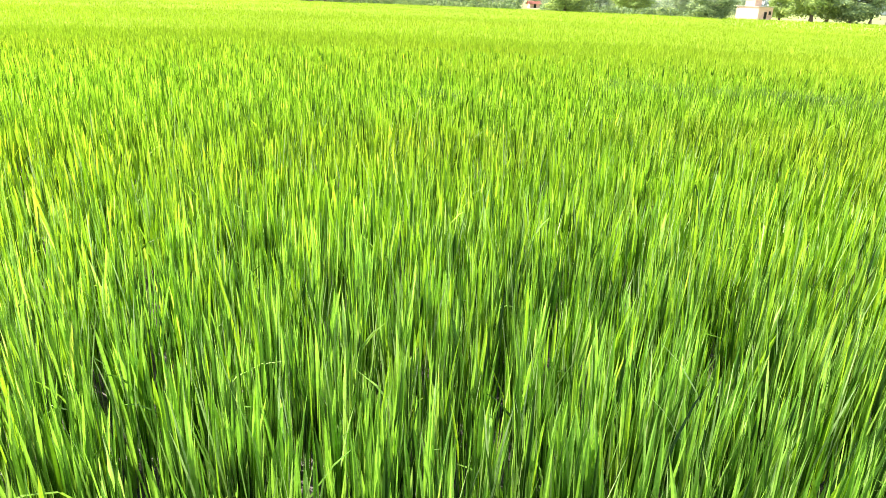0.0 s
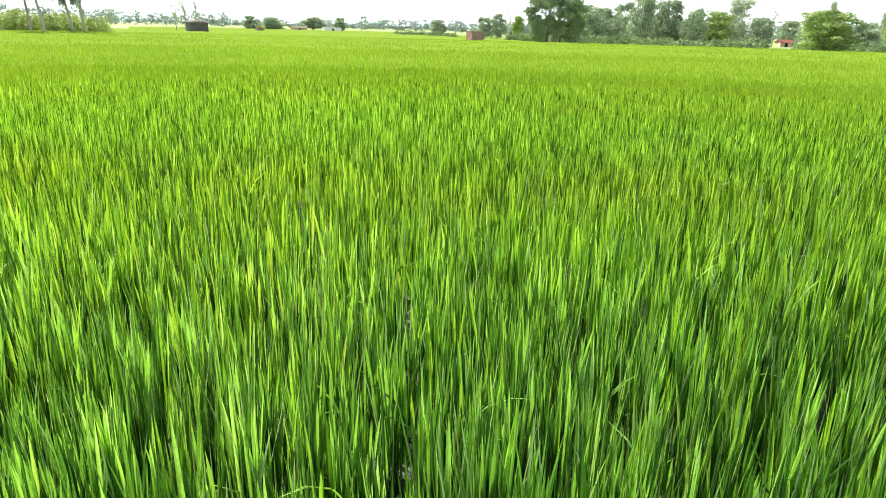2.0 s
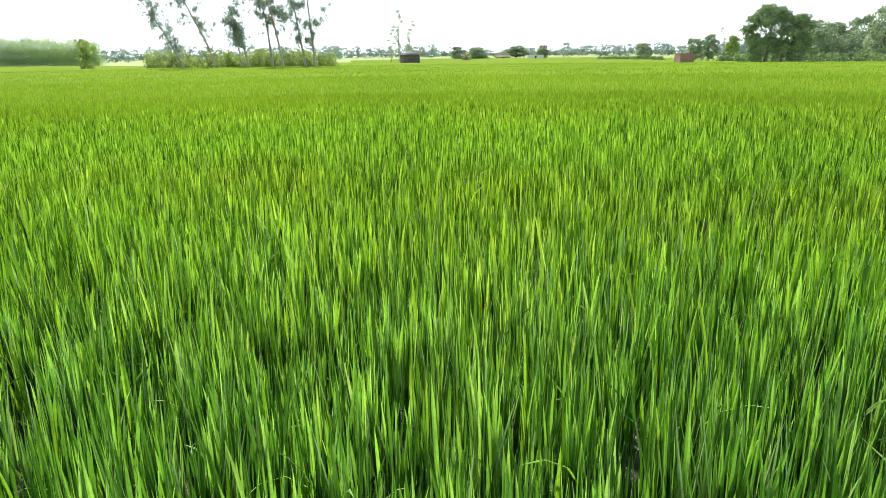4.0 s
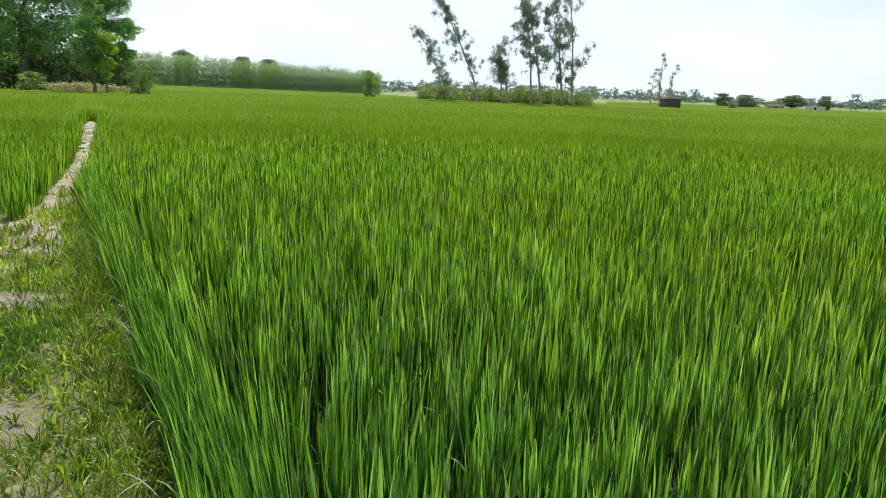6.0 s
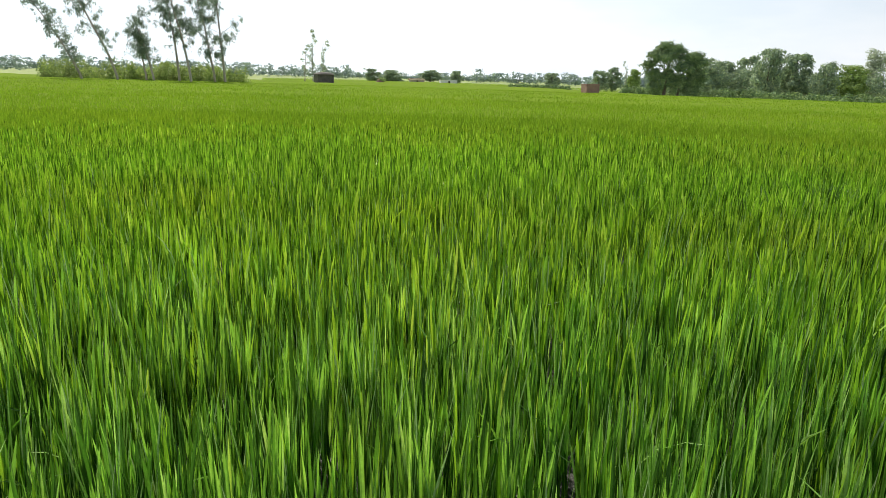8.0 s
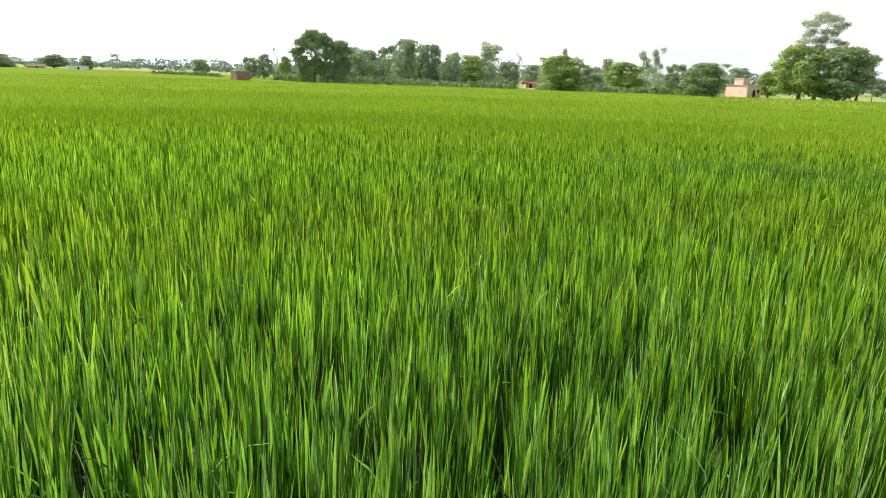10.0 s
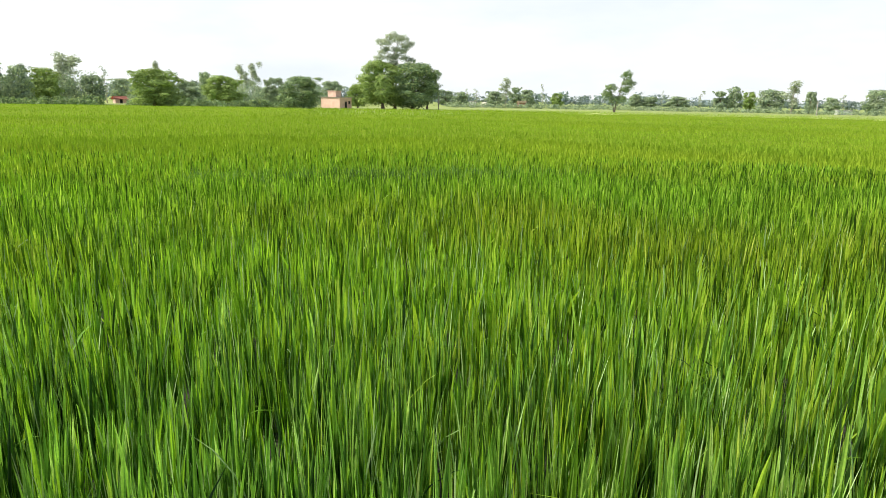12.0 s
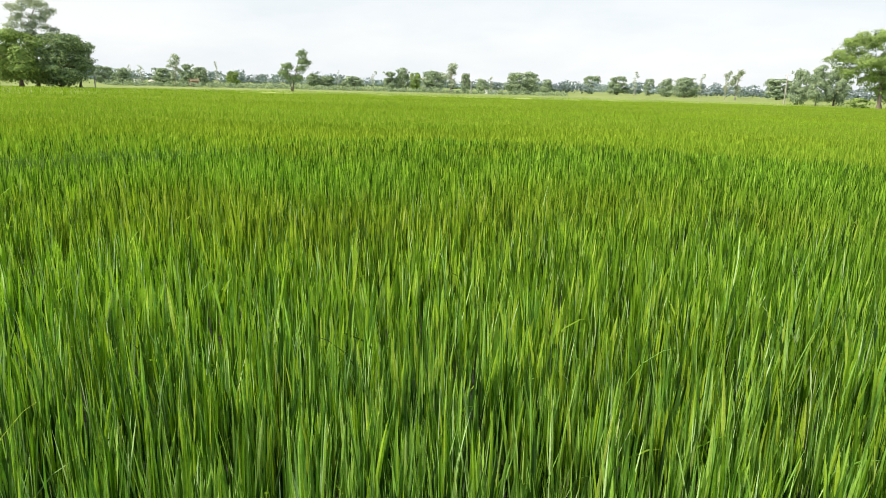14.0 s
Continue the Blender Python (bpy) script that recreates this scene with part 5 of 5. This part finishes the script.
hut("white_shed", "small pale shed with a flat roof beyond the fields", 88.1, 285, 12, 2.2, 2.4, 2.1, WHITEWASH, CONCRETE, False, "slab", category="shed")
hut("brick_hut", "low brown brick hut beyond the fields", 92.1, 270, 15, 2.6, 2.4, 2.0, BRICK, THATCH, False, "pitched")
heap("straw_stack", "pale rounded straw stack beside the trees", 89.25, 285, 3.6, 2.1, STRAW, "straw stack")
heap("straw_stack", "small dark straw stack in the fields", 20.4, 190, 2.2, 1.7, BRICK, "straw stack")
utility_pole(85.5, 192, 4.8)
utility_pole(114.3, 230, 4.2)
utility_pole(138.2, 200, 8.0)

# ---------------------------------------------------------------- build: distance
thicket("field_hedge", 45.5, 59.6, 205, 204, 9.4, 8.2, 9, 190, HAZED_NEEM, "grey-green mass of close trees behind the field edge", 84, 1.6, 0.6, 0.25)
thicket("field_hedge", 61.6, 76.4, 208, 206, 7.4, 6.8, 9, 170, HAZED_NEEM, "grey-green mass of close trees behind the round trees", 90, 1.6, 0.6, 0.3)
# two belts added as understory and for the shade below the trees
thicket("field_hedge", 40, 59.7, 152, 150, 2.3, 2.1, 8, 170, MANGO, "scrub added as understory and dark shade below the village trees", 87, 0.9, 0.5, 0.3)
thicket("field_hedge", 61.5, 75.2, 150, 150, 2.0, 1.9, 8, 120, MANGO, "scrub added as understory and dark shade below the round trees", 89, 0.9, 0.5, 0.3)
thicket("field_hedge", 31, 36, 205, 200, 1.7, 1.6, 4, 40, MANGO, "dark low hedge across the fields", 88, 0.8, 0.5)
thicket("field_hedge", 86, 122, 250, 255, 2.0, 1.7, 12, 240, HAZED_NEEM, "low scrub along the far fields", 85, 1.1, 0.5)
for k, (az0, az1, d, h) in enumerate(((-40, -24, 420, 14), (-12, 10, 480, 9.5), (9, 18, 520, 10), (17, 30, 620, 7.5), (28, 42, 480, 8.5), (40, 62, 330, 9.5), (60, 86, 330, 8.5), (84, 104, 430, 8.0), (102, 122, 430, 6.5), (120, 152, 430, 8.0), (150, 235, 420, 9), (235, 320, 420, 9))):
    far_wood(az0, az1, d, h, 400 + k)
